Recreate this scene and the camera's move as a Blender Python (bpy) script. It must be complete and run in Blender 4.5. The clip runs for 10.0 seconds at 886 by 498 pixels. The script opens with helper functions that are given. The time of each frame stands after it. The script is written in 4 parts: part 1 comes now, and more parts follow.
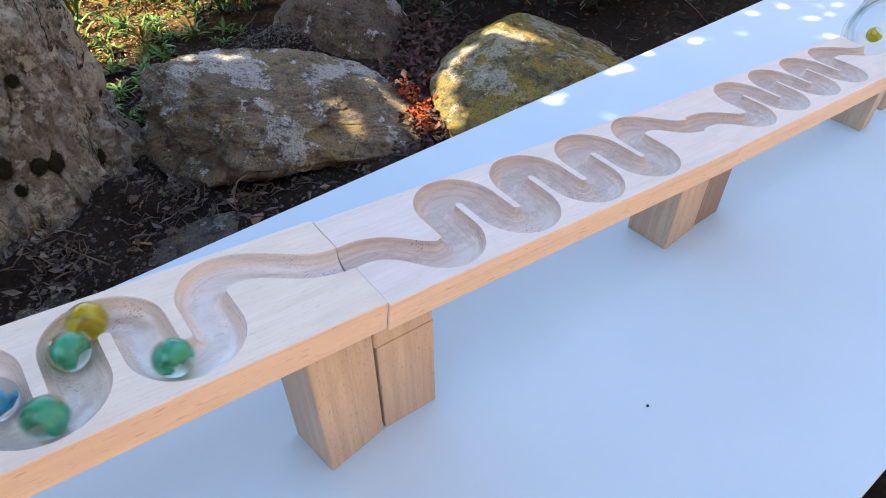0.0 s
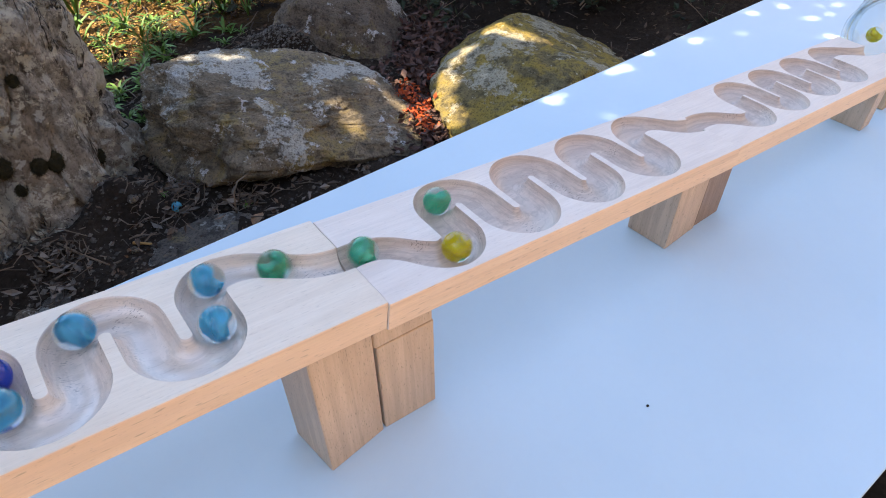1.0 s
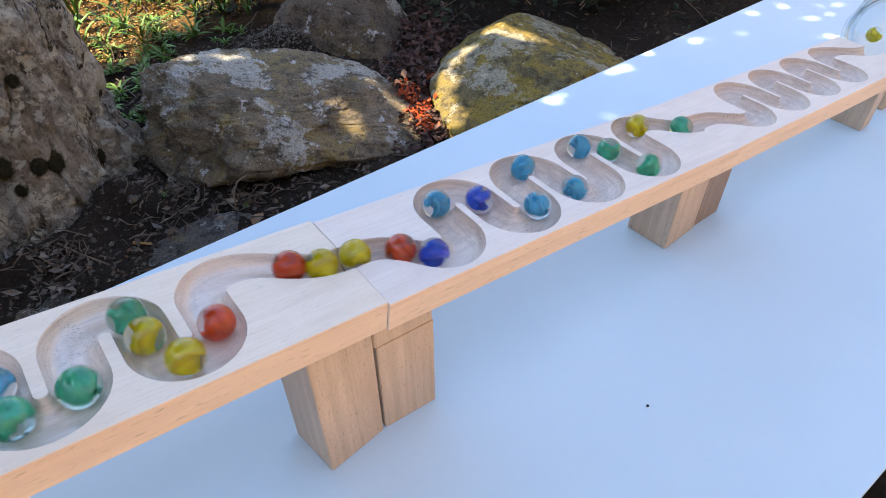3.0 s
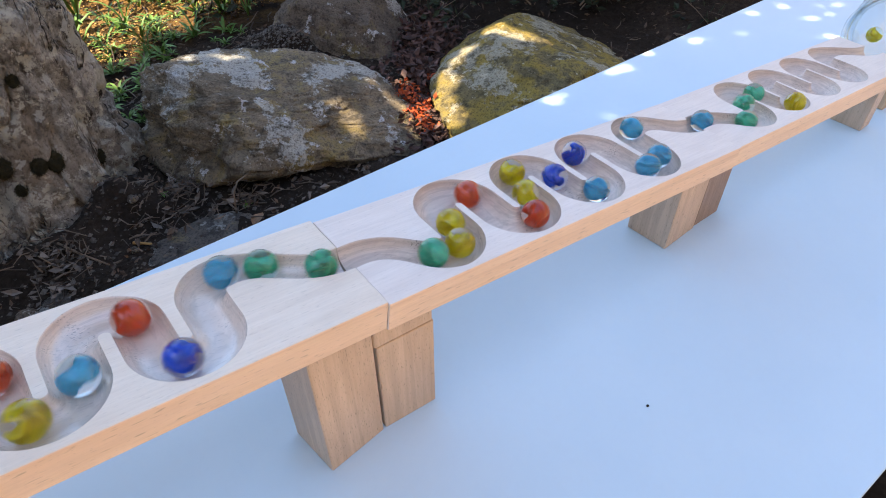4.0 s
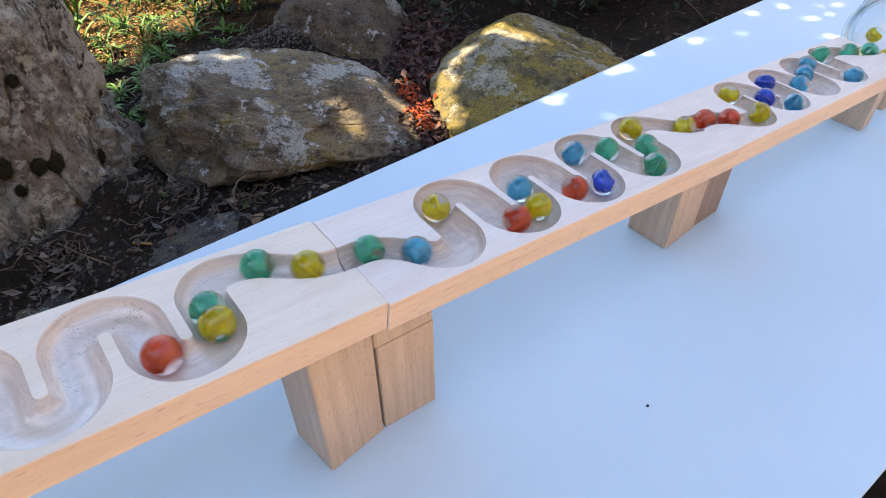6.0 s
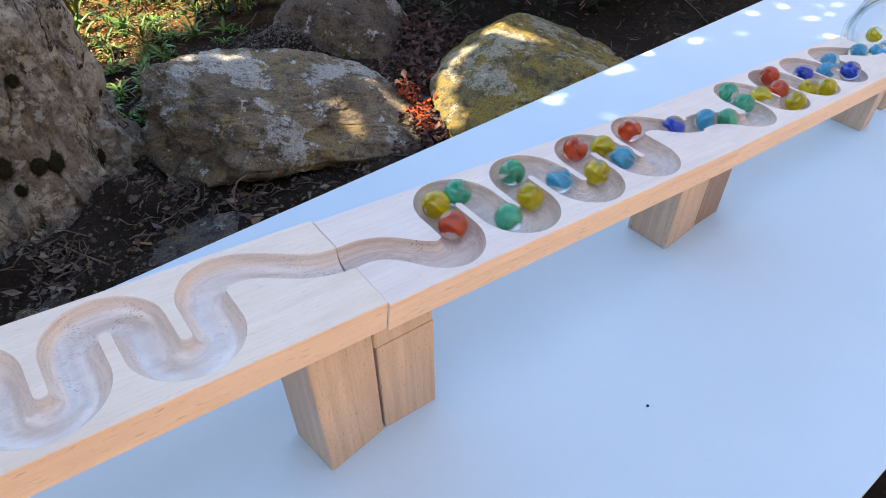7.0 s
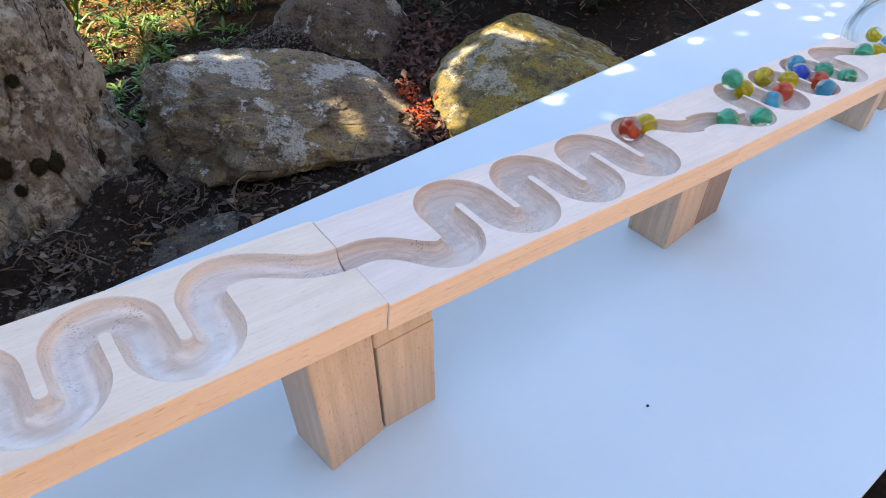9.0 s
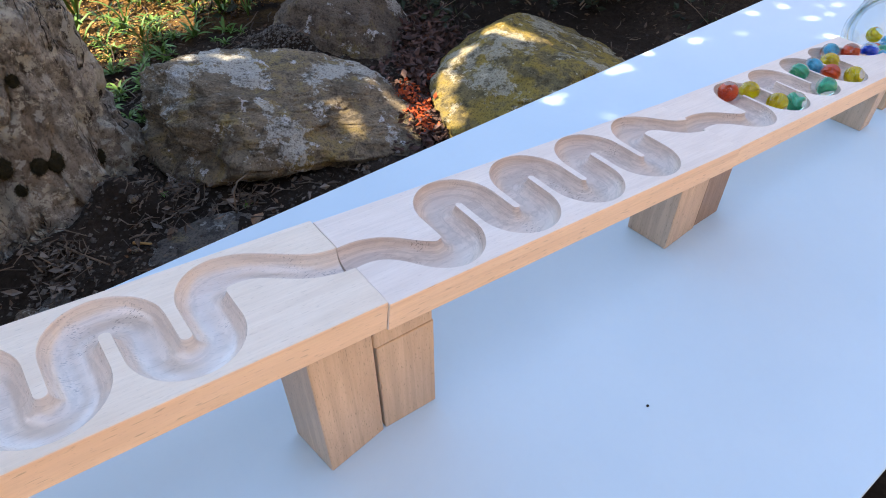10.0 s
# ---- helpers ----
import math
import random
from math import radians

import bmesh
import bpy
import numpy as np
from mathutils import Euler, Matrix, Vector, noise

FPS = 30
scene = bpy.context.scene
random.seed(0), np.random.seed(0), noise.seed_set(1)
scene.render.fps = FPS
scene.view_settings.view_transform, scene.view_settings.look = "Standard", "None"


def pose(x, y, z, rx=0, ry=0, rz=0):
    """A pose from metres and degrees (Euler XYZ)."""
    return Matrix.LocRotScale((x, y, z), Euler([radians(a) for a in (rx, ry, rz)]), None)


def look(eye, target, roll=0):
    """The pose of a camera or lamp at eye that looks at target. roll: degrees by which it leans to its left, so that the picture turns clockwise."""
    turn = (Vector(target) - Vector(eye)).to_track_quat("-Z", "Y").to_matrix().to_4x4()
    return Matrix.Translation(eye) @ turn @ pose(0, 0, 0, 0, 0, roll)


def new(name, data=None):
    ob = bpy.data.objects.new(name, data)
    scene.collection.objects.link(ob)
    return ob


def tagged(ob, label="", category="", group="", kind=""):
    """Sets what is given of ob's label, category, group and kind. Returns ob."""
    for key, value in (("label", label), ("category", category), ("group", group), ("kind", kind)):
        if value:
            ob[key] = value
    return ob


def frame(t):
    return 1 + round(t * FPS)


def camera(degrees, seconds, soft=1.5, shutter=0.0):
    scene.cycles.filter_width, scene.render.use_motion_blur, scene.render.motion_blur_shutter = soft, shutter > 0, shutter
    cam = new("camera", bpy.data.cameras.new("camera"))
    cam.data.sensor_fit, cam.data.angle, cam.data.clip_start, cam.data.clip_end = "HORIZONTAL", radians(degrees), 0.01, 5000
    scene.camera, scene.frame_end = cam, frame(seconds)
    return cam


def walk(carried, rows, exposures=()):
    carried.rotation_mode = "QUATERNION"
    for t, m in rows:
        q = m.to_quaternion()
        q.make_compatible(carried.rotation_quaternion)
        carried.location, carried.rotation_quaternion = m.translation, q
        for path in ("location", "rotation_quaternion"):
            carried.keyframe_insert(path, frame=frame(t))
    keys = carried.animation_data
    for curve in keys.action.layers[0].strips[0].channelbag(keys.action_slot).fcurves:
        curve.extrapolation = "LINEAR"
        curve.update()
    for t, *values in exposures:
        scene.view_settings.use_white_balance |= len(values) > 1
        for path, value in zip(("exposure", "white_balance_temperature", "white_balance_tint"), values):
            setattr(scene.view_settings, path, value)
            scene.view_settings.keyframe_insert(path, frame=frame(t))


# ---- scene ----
# ---------------------------------------------------------------- camera
EYE = Vector((-0.0973, -0.2035, 0.3540))
cam = camera(69.26, 10.0, soft=1.0, shutter=0.25)
VIEW = look(EYE, (0.3417, 0.3745, -0.3339), -0.503)
walk(cam, [(0.0, VIEW), (10.0, VIEW)], exposures=[(0.0, 1.93, 6600, 9), (10.0, 1.93, 6600, 9)])

# ---------------------------------------------------------------- world and sun
SUN_WAY = Vector((0.42, -0.20, -0.88)).normalized()      # the way the sunlight travels
world = bpy.data.worlds.new("sky")
scene.world = world
world.use_nodes = True
wn = world.node_tree.nodes
sky = wn.new("ShaderNodeTexSky")
sky.sky_type = "NISHITA"
sky.sun_disc = False
sky.sun_elevation = math.asin(-SUN_WAY.z)
sky.sun_rotation = math.atan2(-SUN_WAY.x, -SUN_WAY.y)
world.node_tree.links.new(sky.outputs[0], wn["Background"].inputs[0])
wn["Background"].inputs[1].default_value = 0.15
sun_data = bpy.data.lights.new("sun", "SUN")
sun_data.energy, sun_data.angle, sun_data.color = 4.4, radians(0.28), (1.0, 0.84, 0.60)
sun = new("sun", sun_data)
sun.matrix_world = look(-SUN_WAY * 6, (0, 0, 0))


# ---------------------------------------------------------------- materials
class Mat:
    """A node material with short calls."""

    def __init__(self, name):
        self.m = bpy.data.materials.new(name)
        self.m.use_nodes = True
        self.t = self.m.node_tree
        self.b = self.t.nodes["Principled BSDF"]

    def node(self, kind, **values):
        n = self.t.nodes.new(kind)
        for key, value in values.items():
            n.inputs[key.replace("_", " ")].default_value = value
        return n

    def link(self, a, b):
        self.t.links.new(a, b)

    def place(self, scale=(1, 1, 1), kind="Object", turn=(0, 0, 0)):
        c = self.t.nodes.new("ShaderNodeTexCoord")
        p = self.t.nodes.new("ShaderNodeMapping")
        p.inputs["Scale"].default_value = scale
        p.inputs["Rotation"].default_value = turn
        self.link(c.outputs[kind], p.inputs["Vector"])
        return p.outputs["Vector"]

    def noise(self, vec, scale, detail=4.0, rough=0.55, twist=0.0):
        n = self.node("ShaderNodeTexNoise", Scale=scale, Detail=detail, Roughness=rough, Distortion=twist)
        self.link(vec, n.inputs["Vector"])
        return n.outputs["Fac"]

    def ramp(self, fac, *stops):
        n = self.t.nodes.new("ShaderNodeValToRGB")
        e = n.color_ramp.elements
        while len(e) < len(stops):
            e.new(0.5)
        for item, (pos, col) in zip(e, stops):
            item.position = pos
            item.color = (*col, 1) if len(col) == 3 else col
        self.link(fac, n.inputs["Fac"])
        return n.outputs["Color"]

    def mix(self, fac, a, b, how="MIX"):
        n = self.t.nodes.new("ShaderNodeMix")
        n.data_type = "RGBA"
        n.blend_type = how
        for sock, value in ((n.inputs["Factor"], fac), (n.inputs["A"], a), (n.inputs["B"], b)):
            sock = {"Factor": n.inputs[0], "A": n.inputs[6], "B": n.inputs[7]}[sock.name]
            if isinstance(value, (int, float)):
                sock.default_value = value
            elif isinstance(value, tuple):
                sock.default_value = (*value, 1)
            else:
                self.link(value, sock)
        return n.outputs[2]

    def bump(self, height, strength, distance):
        n = self.node("ShaderNodeBump", Strength=strength, Distance=distance)
        self.link(height, n.inputs["Height"])
        self.link(n.outputs["Normal"], self.b.inputs["Normal"])

    def set(self, color=None, rough=None, **values):
        for key, value in (("Base Color", color), ("Roughness", rough), *values.items()):
            if value is None:
                continue
            sock = self.b.inputs[key.replace("_", " ")]
            if isinstance(value, tuple):
                sock.default_value = (*value, 1) if len(value) == 3 and sock.type == "RGBA" else value
            elif isinstance(value, (int, float)):
                sock.default_value = value
            else:
                self.link(value, sock)
        return self.m


def beech(name, pale, dark, fleck=0.4, upright=False, sheen=0.45, layers=0.35, long_fleck=1.0, cut=0.0, oil=0.0):
    """Planed beech: long soft bands, fine grain lines and short dark flecks along the board, or upright in a block."""
    m = Mat(name)

    def along(x, y):
        return m.place((y, y, x) if upright else (x, y, y))

    bands = m.noise(along(1.5, 16), 5.0, 3, 0.5, 0.8)
    rings = m.noise(along(0.8, 60), 4.0, 2, 0.5, 0.5)
    grain = m.noise(along(48, 700), 1.0, 5, 0.65)
    spots = m.noise(along(200 / long_fleck, 1500 / long_fleck ** 0.5), 1.0, 1, 0.4)
    pores = m.noise(along(420, 2600), 1.0, 1, 0.4)
    col = m.ramp(bands, (0.32, pale), (0.70, dark))
    col = m.mix(m.ramp(rings, (0.48, (0, 0, 0)), (0.62, (layers,) * 3), (0.75, (layers * 0.3,) * 3)), col, tuple(c * 0.74 for c in dark))
    col = m.mix(m.ramp(grain, (0.38, (0, 0, 0)), (0.72, (0.30,) * 3)), col, tuple(c * 0.74 for c in dark))
    col = m.mix(m.ramp(spots, (0.66, (0, 0, 0)), (0.74, (fleck,) * 3)), col, tuple(c * 0.5 for c in dark))
    col = m.mix(m.ramp(pores, (0.68, (0, 0, 0)), (0.74, (fleck * 0.7,) * 3)), col, tuple(c * 0.45 for c in dark))
    blot = m.noise(m.place((9, 9, 9)), 3.0, 3)
    col = m.mix(m.ramp(blot, (0.45, (0, 0, 0)), (0.8, (0.22,) * 3)), col, tuple(c * 0.8 for c in dark))
    if cut:                      # growth layers show as contour lines where the cutter went through them, with fine chatter marks
        lines = m.noise(m.place((8, 70, 800)), 1.0, 3, 0.55, 0.3)
        col = m.mix(m.ramp(lines, (0.47, (0,) * 3), (0.56, (cut,) * 3), (0.66, (0.1,) * 3)), col, tuple(c * 0.62 for c in dark))
        nick = m.noise(m.place((520, 1900, 900)), 1.0, 1, 0.5)
        where = m.noise(m.place((38, 38, 38)), 1.0, 2)
        nick = m.mix(m.ramp(where, (0.57, (0,) * 3), (0.66, (1,) * 3)), (0.0, 0.0, 0.0), m.ramp(nick, (0.60, (0,) * 3), (0.68, (0.8,) * 3)))
        col = m.mix(nick, col, tuple(c * 0.30 for c in dark))
    m.bump(grain, 0.18, 0.0004)
    return m.set(col, m.ramp(grain, (0.2, (sheen - 0.08,) * 3), (0.8, (sheen + 0.12,) * 3)), Specular_IOR_Level=0.8 if sheen < 0.3 else 0.5,
                 Coat_Weight=oil, Coat_Roughness=0.24, Coat_IOR=1.7)


BEECH = beech("planed_beech", (0.83, 0.745, 0.675), (0.76, 0.665, 0.595), 0.3, layers=0.16)
BEECH_WARM = beech("planed_cream_beech", (0.85, 0.745, 0.62), (0.78, 0.66, 0.53), 0.3, layers=0.12)
BEECH_EDGE = beech("beech_edge", (0.88, 0.655, 0.455), (0.79, 0.555, 0.365), 0.55, long_fleck=1.5)
BEECH_CUT = beech("milled_beech", (0.82, 0.70, 0.60), (0.74, 0.61, 0.51), 0.4, sheen=0.29, layers=0.15, cut=0.34, oil=0.75)
# less glossy than BEECH_CUT; groove shade of the two lower boards darkens its colour
BEECH_SHADED_CUT = beech("shaded_milled_beech", (0.72, 0.595, 0.505), (0.62, 0.49, 0.41), 0.4, sheen=0.40, layers=0.2, cut=0.45, oil=0.3)
BEECH_BLOCK = beech("beech_block", (0.71, 0.525, 0.36), (0.58, 0.405, 0.26), 0.8, True, long_fleck=0.9)
BEECH_SIDE = beech("beech_block_side", (0.68, 0.54, 0.40), (0.56, 0.43, 0.31), 0.7, True, long_fleck=0.9)
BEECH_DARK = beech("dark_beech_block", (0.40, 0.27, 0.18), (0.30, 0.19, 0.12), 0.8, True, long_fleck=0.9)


def white_laminate():
    m = Mat("white_laminate")
    w = m.place()
    smear = m.noise(w, 9.0, 5, 0.6)
    fine = m.noise(w, 160.0, 3)
    col = m.ramp(smear, (0.3, (0.535, 0.670, 0.765)), (0.75, (0.575, 0.705, 0.795)))
    col = m.mix(m.ramp(fine, (0.5, (0, 0, 0)), (0.9, (0.12,) * 3)), col, (0.48, 0.59, 0.68))
    m.bump(m.noise(w, 35.0, 2), 0.05, 0.0006)
    return m.set(col, m.ramp(smear, (0.3, (0.28,) * 3), (0.8, (0.42,) * 3)), Specular_IOR_Level=0.18)


LAMINATE = white_laminate()


def plain(name, color, rough=0.5, vary=0.15, scale=40.0, **more):
    m = Mat(name)
    n = m.noise(m.place(), scale, 4)
    low, high = (tuple(max(0, c * (1 + k * vary)) for c in color) for k in (-1, 1))
    m.bump(m.noise(m.place(), scale * 4, 3), 0.2, 0.001)
    return m.set(m.ramp(n, (0.3, low), (0.7, high)), rough, **more)


def stone(name, base, brown, lichen, amount, yellow=(0.30, 0.24, 0.09), gold=0.0, coarse=1.0):
    """Weathered stone: mottled ground, dark pits, ragged crusts of pale lichen that crowd in places, stains of yellow."""
    m = Mat(name)
    w = m.place()
    big = m.noise(w, 6.0, 6, 0.65, 0.4)
    mid = m.noise(w, 38.0, 8, 0.72)
    fine = m.noise(w, 300.0, 6, 0.78)
    col = m.ramp(m.mix(0.5, big, mid), (0.36, tuple(c * 0.45 for c in base)), (0.48, base), (0.62, brown))
    stain = m.mix(0.45, m.noise(m.place(turn=(2, 0, 1)), 11.0, 5, 0.65, 0.5), mid)
    col = m.mix(m.ramp(stain, (0.53 - gold, (0,) * 3), (0.62 - gold, (0.75,) * 3)), col, yellow)
    crowd = m.noise(m.place(turn=(0.3, 2, 1)), 11.0 / coarse, 3, 0.5)
    crust = m.mix(0.5, m.noise(m.place(turn=(1, 2, 0)), 27.0 / coarse, 6, 0.6, 0.3), m.noise(m.place(turn=(0, 1, 1)), 110.0, 7, 0.78))
    crust = m.mix(0.45, crust, crowd)
    col = m.mix(m.ramp(crust, (0.512 - amount, (0,) * 3), (0.526 - amount, (0.8,) * 3)), col, lichen)
    spots = m.mix(0.22, m.noise(m.place(turn=(0.5, 0, 1)), 36.0, 3, 0.5), fine)
    col = m.mix(m.ramp(spots, (0.615, (0,) * 3), (0.64, (0.85,) * 3)), col, tuple(min(0.75, c * 1.25) for c in lichen))
    col = m.mix(m.ramp(fine, (0.36, (0.85,) * 3), (0.5, (0,) * 3)), col, tuple(c * 0.28 for c in base))
    col = m.mix(m.ramp(mid, (0.37, (0.75,) * 3), (0.46, (0,) * 3)), col, tuple(c * 0.36 for c in base))
    m.bump(m.mix(0.4, mid, fine), 1.0, 0.018)
    return m.set(col, 0.92, Specular_IOR_Level=0.25)


ROCK_GREY = stone("lichened_grey_stone", (0.25, 0.205, 0.145), (0.42, 0.33, 0.22), (0.66, 0.66, 0.61), -0.012, (0.38, 0.29, 0.10), 0.02)
ROCK_GOLD = stone("golden_lichened_stone", (0.22, 0.18, 0.09), (0.38, 0.30, 0.12), (0.56, 0.52, 0.40), -0.016, (0.44, 0.32, 0.06), 0.065)
ROCK_BROWN = stone("brown_grey_stone", (0.20, 0.165, 0.13), (0.28, 0.225, 0.175), (0.70, 0.67, 0.61), -0.040, coarse=1.8)
ROCK_DARK = stone("dark_slab_stone", (0.15, 0.135, 0.12), (0.22, 0.195, 0.165), (0.32, 0.32, 0.30), -0.045)


def bark():
    """Old grey bark: brown and grey plates, broken upright cracks, round crusts of pale lichen."""
    m = Mat("grey_bark")
    w = m.place((1, 1, 0.8))
    big = m.noise(w, 8.0, 6, 0.62, 0.4)
    mid = m.noise(m.place((1, 1, 0.6)), 34.0, 7, 0.70, 0.3)
    fine = m.noise(w, 240.0, 6, 0.75)
    col = m.ramp(mid, (0.35, (0.075, 0.063, 0.05)), (0.45, (0.37, 0.33, 0.275)), (0.64, (0.68, 0.63, 0.55)))
    col = m.mix(m.ramp(big, (0.50, (0,) * 3), (0.60, (0.65,) * 3)), col, (0.35, 0.275, 0.20))
    col = m.mix(m.ramp(fine, (0.38, (0.55,) * 3), (0.50, (0,) * 3)), col, (0.06, 0.048, 0.038))
    crust = m.mix(0.5, m.noise(m.place(turn=(1, 0, 1)), 15.0, 3, 0.5, 0.4), m.noise(m.place(turn=(0, 1, 1)), 80.0, 7, 0.75))
    col = m.mix(m.ramp(crust, (0.528, (0,) * 3), (0.548, (0.8,) * 3)), col, (0.74, 0.70, 0.57))
    dots = m.mix(0.3, m.noise(m.place(turn=(0.4, 1, 0)), 50.0, 2, 0.5), fine)
    col = m.mix(m.ramp(dots, (0.585, (0,) * 3), (0.61, (0.85,) * 3)), col, (0.66, 0.64, 0.57))
    crack = m.noise(m.place((1, 1, 0.24)), 17.0, 4, 0.55, 1.3)
    where = m.noise(m.place((1, 1, 0.5), turn=(0, 0, 2)), 13.0, 2)
    crack = m.mix(m.ramp(where, (0.46, (0,) * 3), (0.56, (1,) * 3)), (0.0, 0.0, 0.0),
                  m.ramp(crack, (0.478, (0,) * 3), (0.494, (0.95,) * 3), (0.506, (0.95,) * 3), (0.522, (0,) * 3)))
    col = m.mix(crack, col, (0.030, 0.022, 0.016))
    m.bump(m.mix(crack, m.mix(0.5, mid, fine), (0.0, 0.0, 0.0)), 1.0, 0.022)
    return m.set(col, 0.95, Specular_IOR_Level=0.15)


BARK = bark()


def soil():
    m = Mat("dark_soil")
    w = m.place()
    big = m.noise(w, 5.0, 5, 0.6)
    fine = m.noise(w, 120.0, 8, 0.75)
    col = m.ramp(big, (0.3, (0.022, 0.0165, 0.012)), (0.7, (0.085, 0.064, 0.048)))
    col = m.mix(m.ramp(fine, (0.4, (0.7,) * 3), (0.7, (0,) * 3)), col, (0.018, 0.014, 0.011))
    split = m.t.nodes.new("ShaderNodeSeparateXYZ")
    m.link(w, split.inputs[0])
    # far soil: the orange brightness of sunlit earth is painted in as tan patches
    patch = m.noise(w, 9.0, 4, 0.6)
    far = m.node("ShaderNodeMapRange", From_Min=1.0, From_Max=1.2)
    m.link(split.outputs["Y"], far.inputs["Value"])
    dry = m.mix(far.outputs[0], (0.0, 0.0, 0.0), m.ramp(patch, (0.40, (0,) * 3), (0.52, (0.9,) * 3)))
    col = m.mix(dry, col, m.ramp(fine, (0.35, (0.15, 0.08, 0.025)), (0.65, (0.42, 0.25, 0.085))))
    m.bump(fine, 1.0, 0.012)
    return m.set(col, 0.97, Specular_IOR_Level=0.1)


SOIL = soil()


def litter(name, low, high, rough=0.8, **more):
    """Many small pieces in one mesh, each with its own tone."""
    m = Mat(name)
    g = m.t.nodes.new("ShaderNodeNewGeometry")
    n = m.noise(m.place(), 90.0, 3)
    col = m.ramp(g.outputs["Random Per Island"], (0.0, low), (1.0, high))
    col = m.mix(m.ramp(n, (0.35, (0.35,) * 3), (0.65, (0,) * 3)), col, tuple(c * 0.5 for c in low))
    return m.set(col, rough, **more)


DRY_LEAF = litter("dry_leaf", (0.022, 0.014, 0.009), (0.15, 0.095, 0.06))
TAN_LEAF = plain("tan_leaf", (0.22, 0.14, 0.085), 0.8, 0.35, 160.0)
RED_LEAF = litter("red_leaf", (0.30, 0.04, 0.012), (0.66, 0.14, 0.03))
BROWN_LEAF = litter("brown_leaf", (0.03, 0.015, 0.012), (0.15, 0.08, 0.065))
STRAW = litter("straw", (0.30, 0.16, 0.05), (0.72, 0.46, 0.16))
TWIG = litter("twig_bark", (0.05, 0.036, 0.026), (0.20, 0.15, 0.11))
STEM = litter("shrub_stem", (0.10, 0.07, 0.045), (0.30, 0.22, 0.15))
GREEN = litter("green_leaf", (0.06, 0.14, 0.015), (0.16, 0.30, 0.04), 0.55, Subsurface_Weight=0.0)
# near-black green: the shade inside the shrubs is put into the leaf colour
SHADED_GREEN = litter("shaded_foliage", (0.008, 0.014, 0.005), (0.022, 0.038, 0.011), 0.75)
CROWN = litter("crown_leaf", (0.03, 0.075, 0.012), (0.07, 0.13, 0.03), 0.6)
MOSS = litter("moss", (0.014, 0.012, 0.004), (0.060, 0.048, 0.014), 0.95)
PALE_LEAF = litter("pale_withered_leaf", (0.045, 0.035, 0.027), (0.22, 0.185, 0.155))
GREY_CRUMB = litter("grey_crumb", (0.05, 0.044, 0.038), (0.17, 0.155, 0.14), 0.95)
PEBBLE = litter("pebble", (0.028, 0.022, 0.017), (0.17, 0.145, 0.12), 0.95)
# pale reflector surface, for the paving added out of view
BOUNCE_PAVING = plain("bounce_paving", (0.50, 0.41, 0.31), 0.85, 0.15, 6.0)


def glass(name, color, rough=0.0, ior=1.5, clear=1.0):
    m = Mat(name)
    swirl = m.noise(m.place((220, 220, 60)), 1.0, 2)
    pale = tuple(min(1, c * 1.06) for c in color)
    return m.set(m.ramp(swirl, (0.4, color), (0.7, pale)), rough, Transmission_Weight=clear, IOR=ior)




def thin_glass(name, tint):
    """The wall of a jar: clear, with gloss that grows towards the edge."""
    m = Mat(name)
    clear = m.t.nodes.new("ShaderNodeBsdfTransparent")
    clear.inputs["Color"].default_value = (*tint, 1)
    gloss = m.t.nodes.new("ShaderNodeBsdfGlossy")
    gloss.inputs["Roughness"].default_value = 0.04
    edge = m.node("ShaderNodeLayerWeight", Blend=0.35)
    both = m.t.nodes.new("ShaderNodeMixShader")
    m.link(m.ramp(edge.outputs["Facing"], (0.15, (0.05,) * 3), (0.75, (0.22,) * 3), (0.98, (0.75,) * 3)), both.inputs[0])
    m.link(clear.outputs[0], both.inputs[1])
    m.link(gloss.outputs[0], both.inputs[2])
    m.link(both.outputs[0], m.t.nodes["Material Output"].inputs["Surface"])
    return m.m


CLEAR = thin_glass("clear_glass", (0.93, 0.965, 0.975))
TONES = {"green": ((0.50, 0.92, 0.76), (0.12, 0.72, 0.48)), "yellow": ((0.99, 0.96, 0.60), (1.0, 0.80, 0.0)),
         "blue": ((0.66, 0.91, 0.98), (0.12, 0.64, 0.94)), "cobalt": ((0.72, 0.80, 0.99), (0.015, 0.13, 0.85)),
         "red": ((0.98, 0.58, 0.46), (0.98, 0.15, 0.03))}
VANE_REACH = {"green": 0.0050, "yellow": 0.0056, "blue": 0.0046, "cobalt": 0.0047, "red": 0.0058}
MARBLE_GLASS = {k: glass(k + "_tinted_glass", tuple(0.55 + 0.45 * c for c in a), 0.0, 1.48) for k, (a, b) in TONES.items()}


def vane_glass(name, color):
    """Coloured streaks in a marble, which let light through."""
    m = Mat(name)
    n = m.noise(m.place((300, 300, 90)), 1.0, 3)
    col = m.ramp(n, (0.3, tuple(c * 0.75 for c in color)), (0.7, tuple(min(1, c * 1.15) for c in color)))
    m.set(col, 0.4)
    through_ = m.t.nodes.new("ShaderNodeBsdfTranslucent")
    both = m.t.nodes.new("ShaderNodeMixShader")
    both.inputs[0].default_value = 0.4
    m.link(col, through_.inputs["Color"])
    m.link(m.b.outputs[0], both.inputs[1])
    m.link(through_.outputs[0], both.inputs[2])
    m.link(both.outputs[0], m.t.nodes["Material Output"].inputs["Surface"])
    return m.m


MARBLE_VANE = {k: vane_glass(k + "_vane", b) for k, (a, b) in TONES.items()}


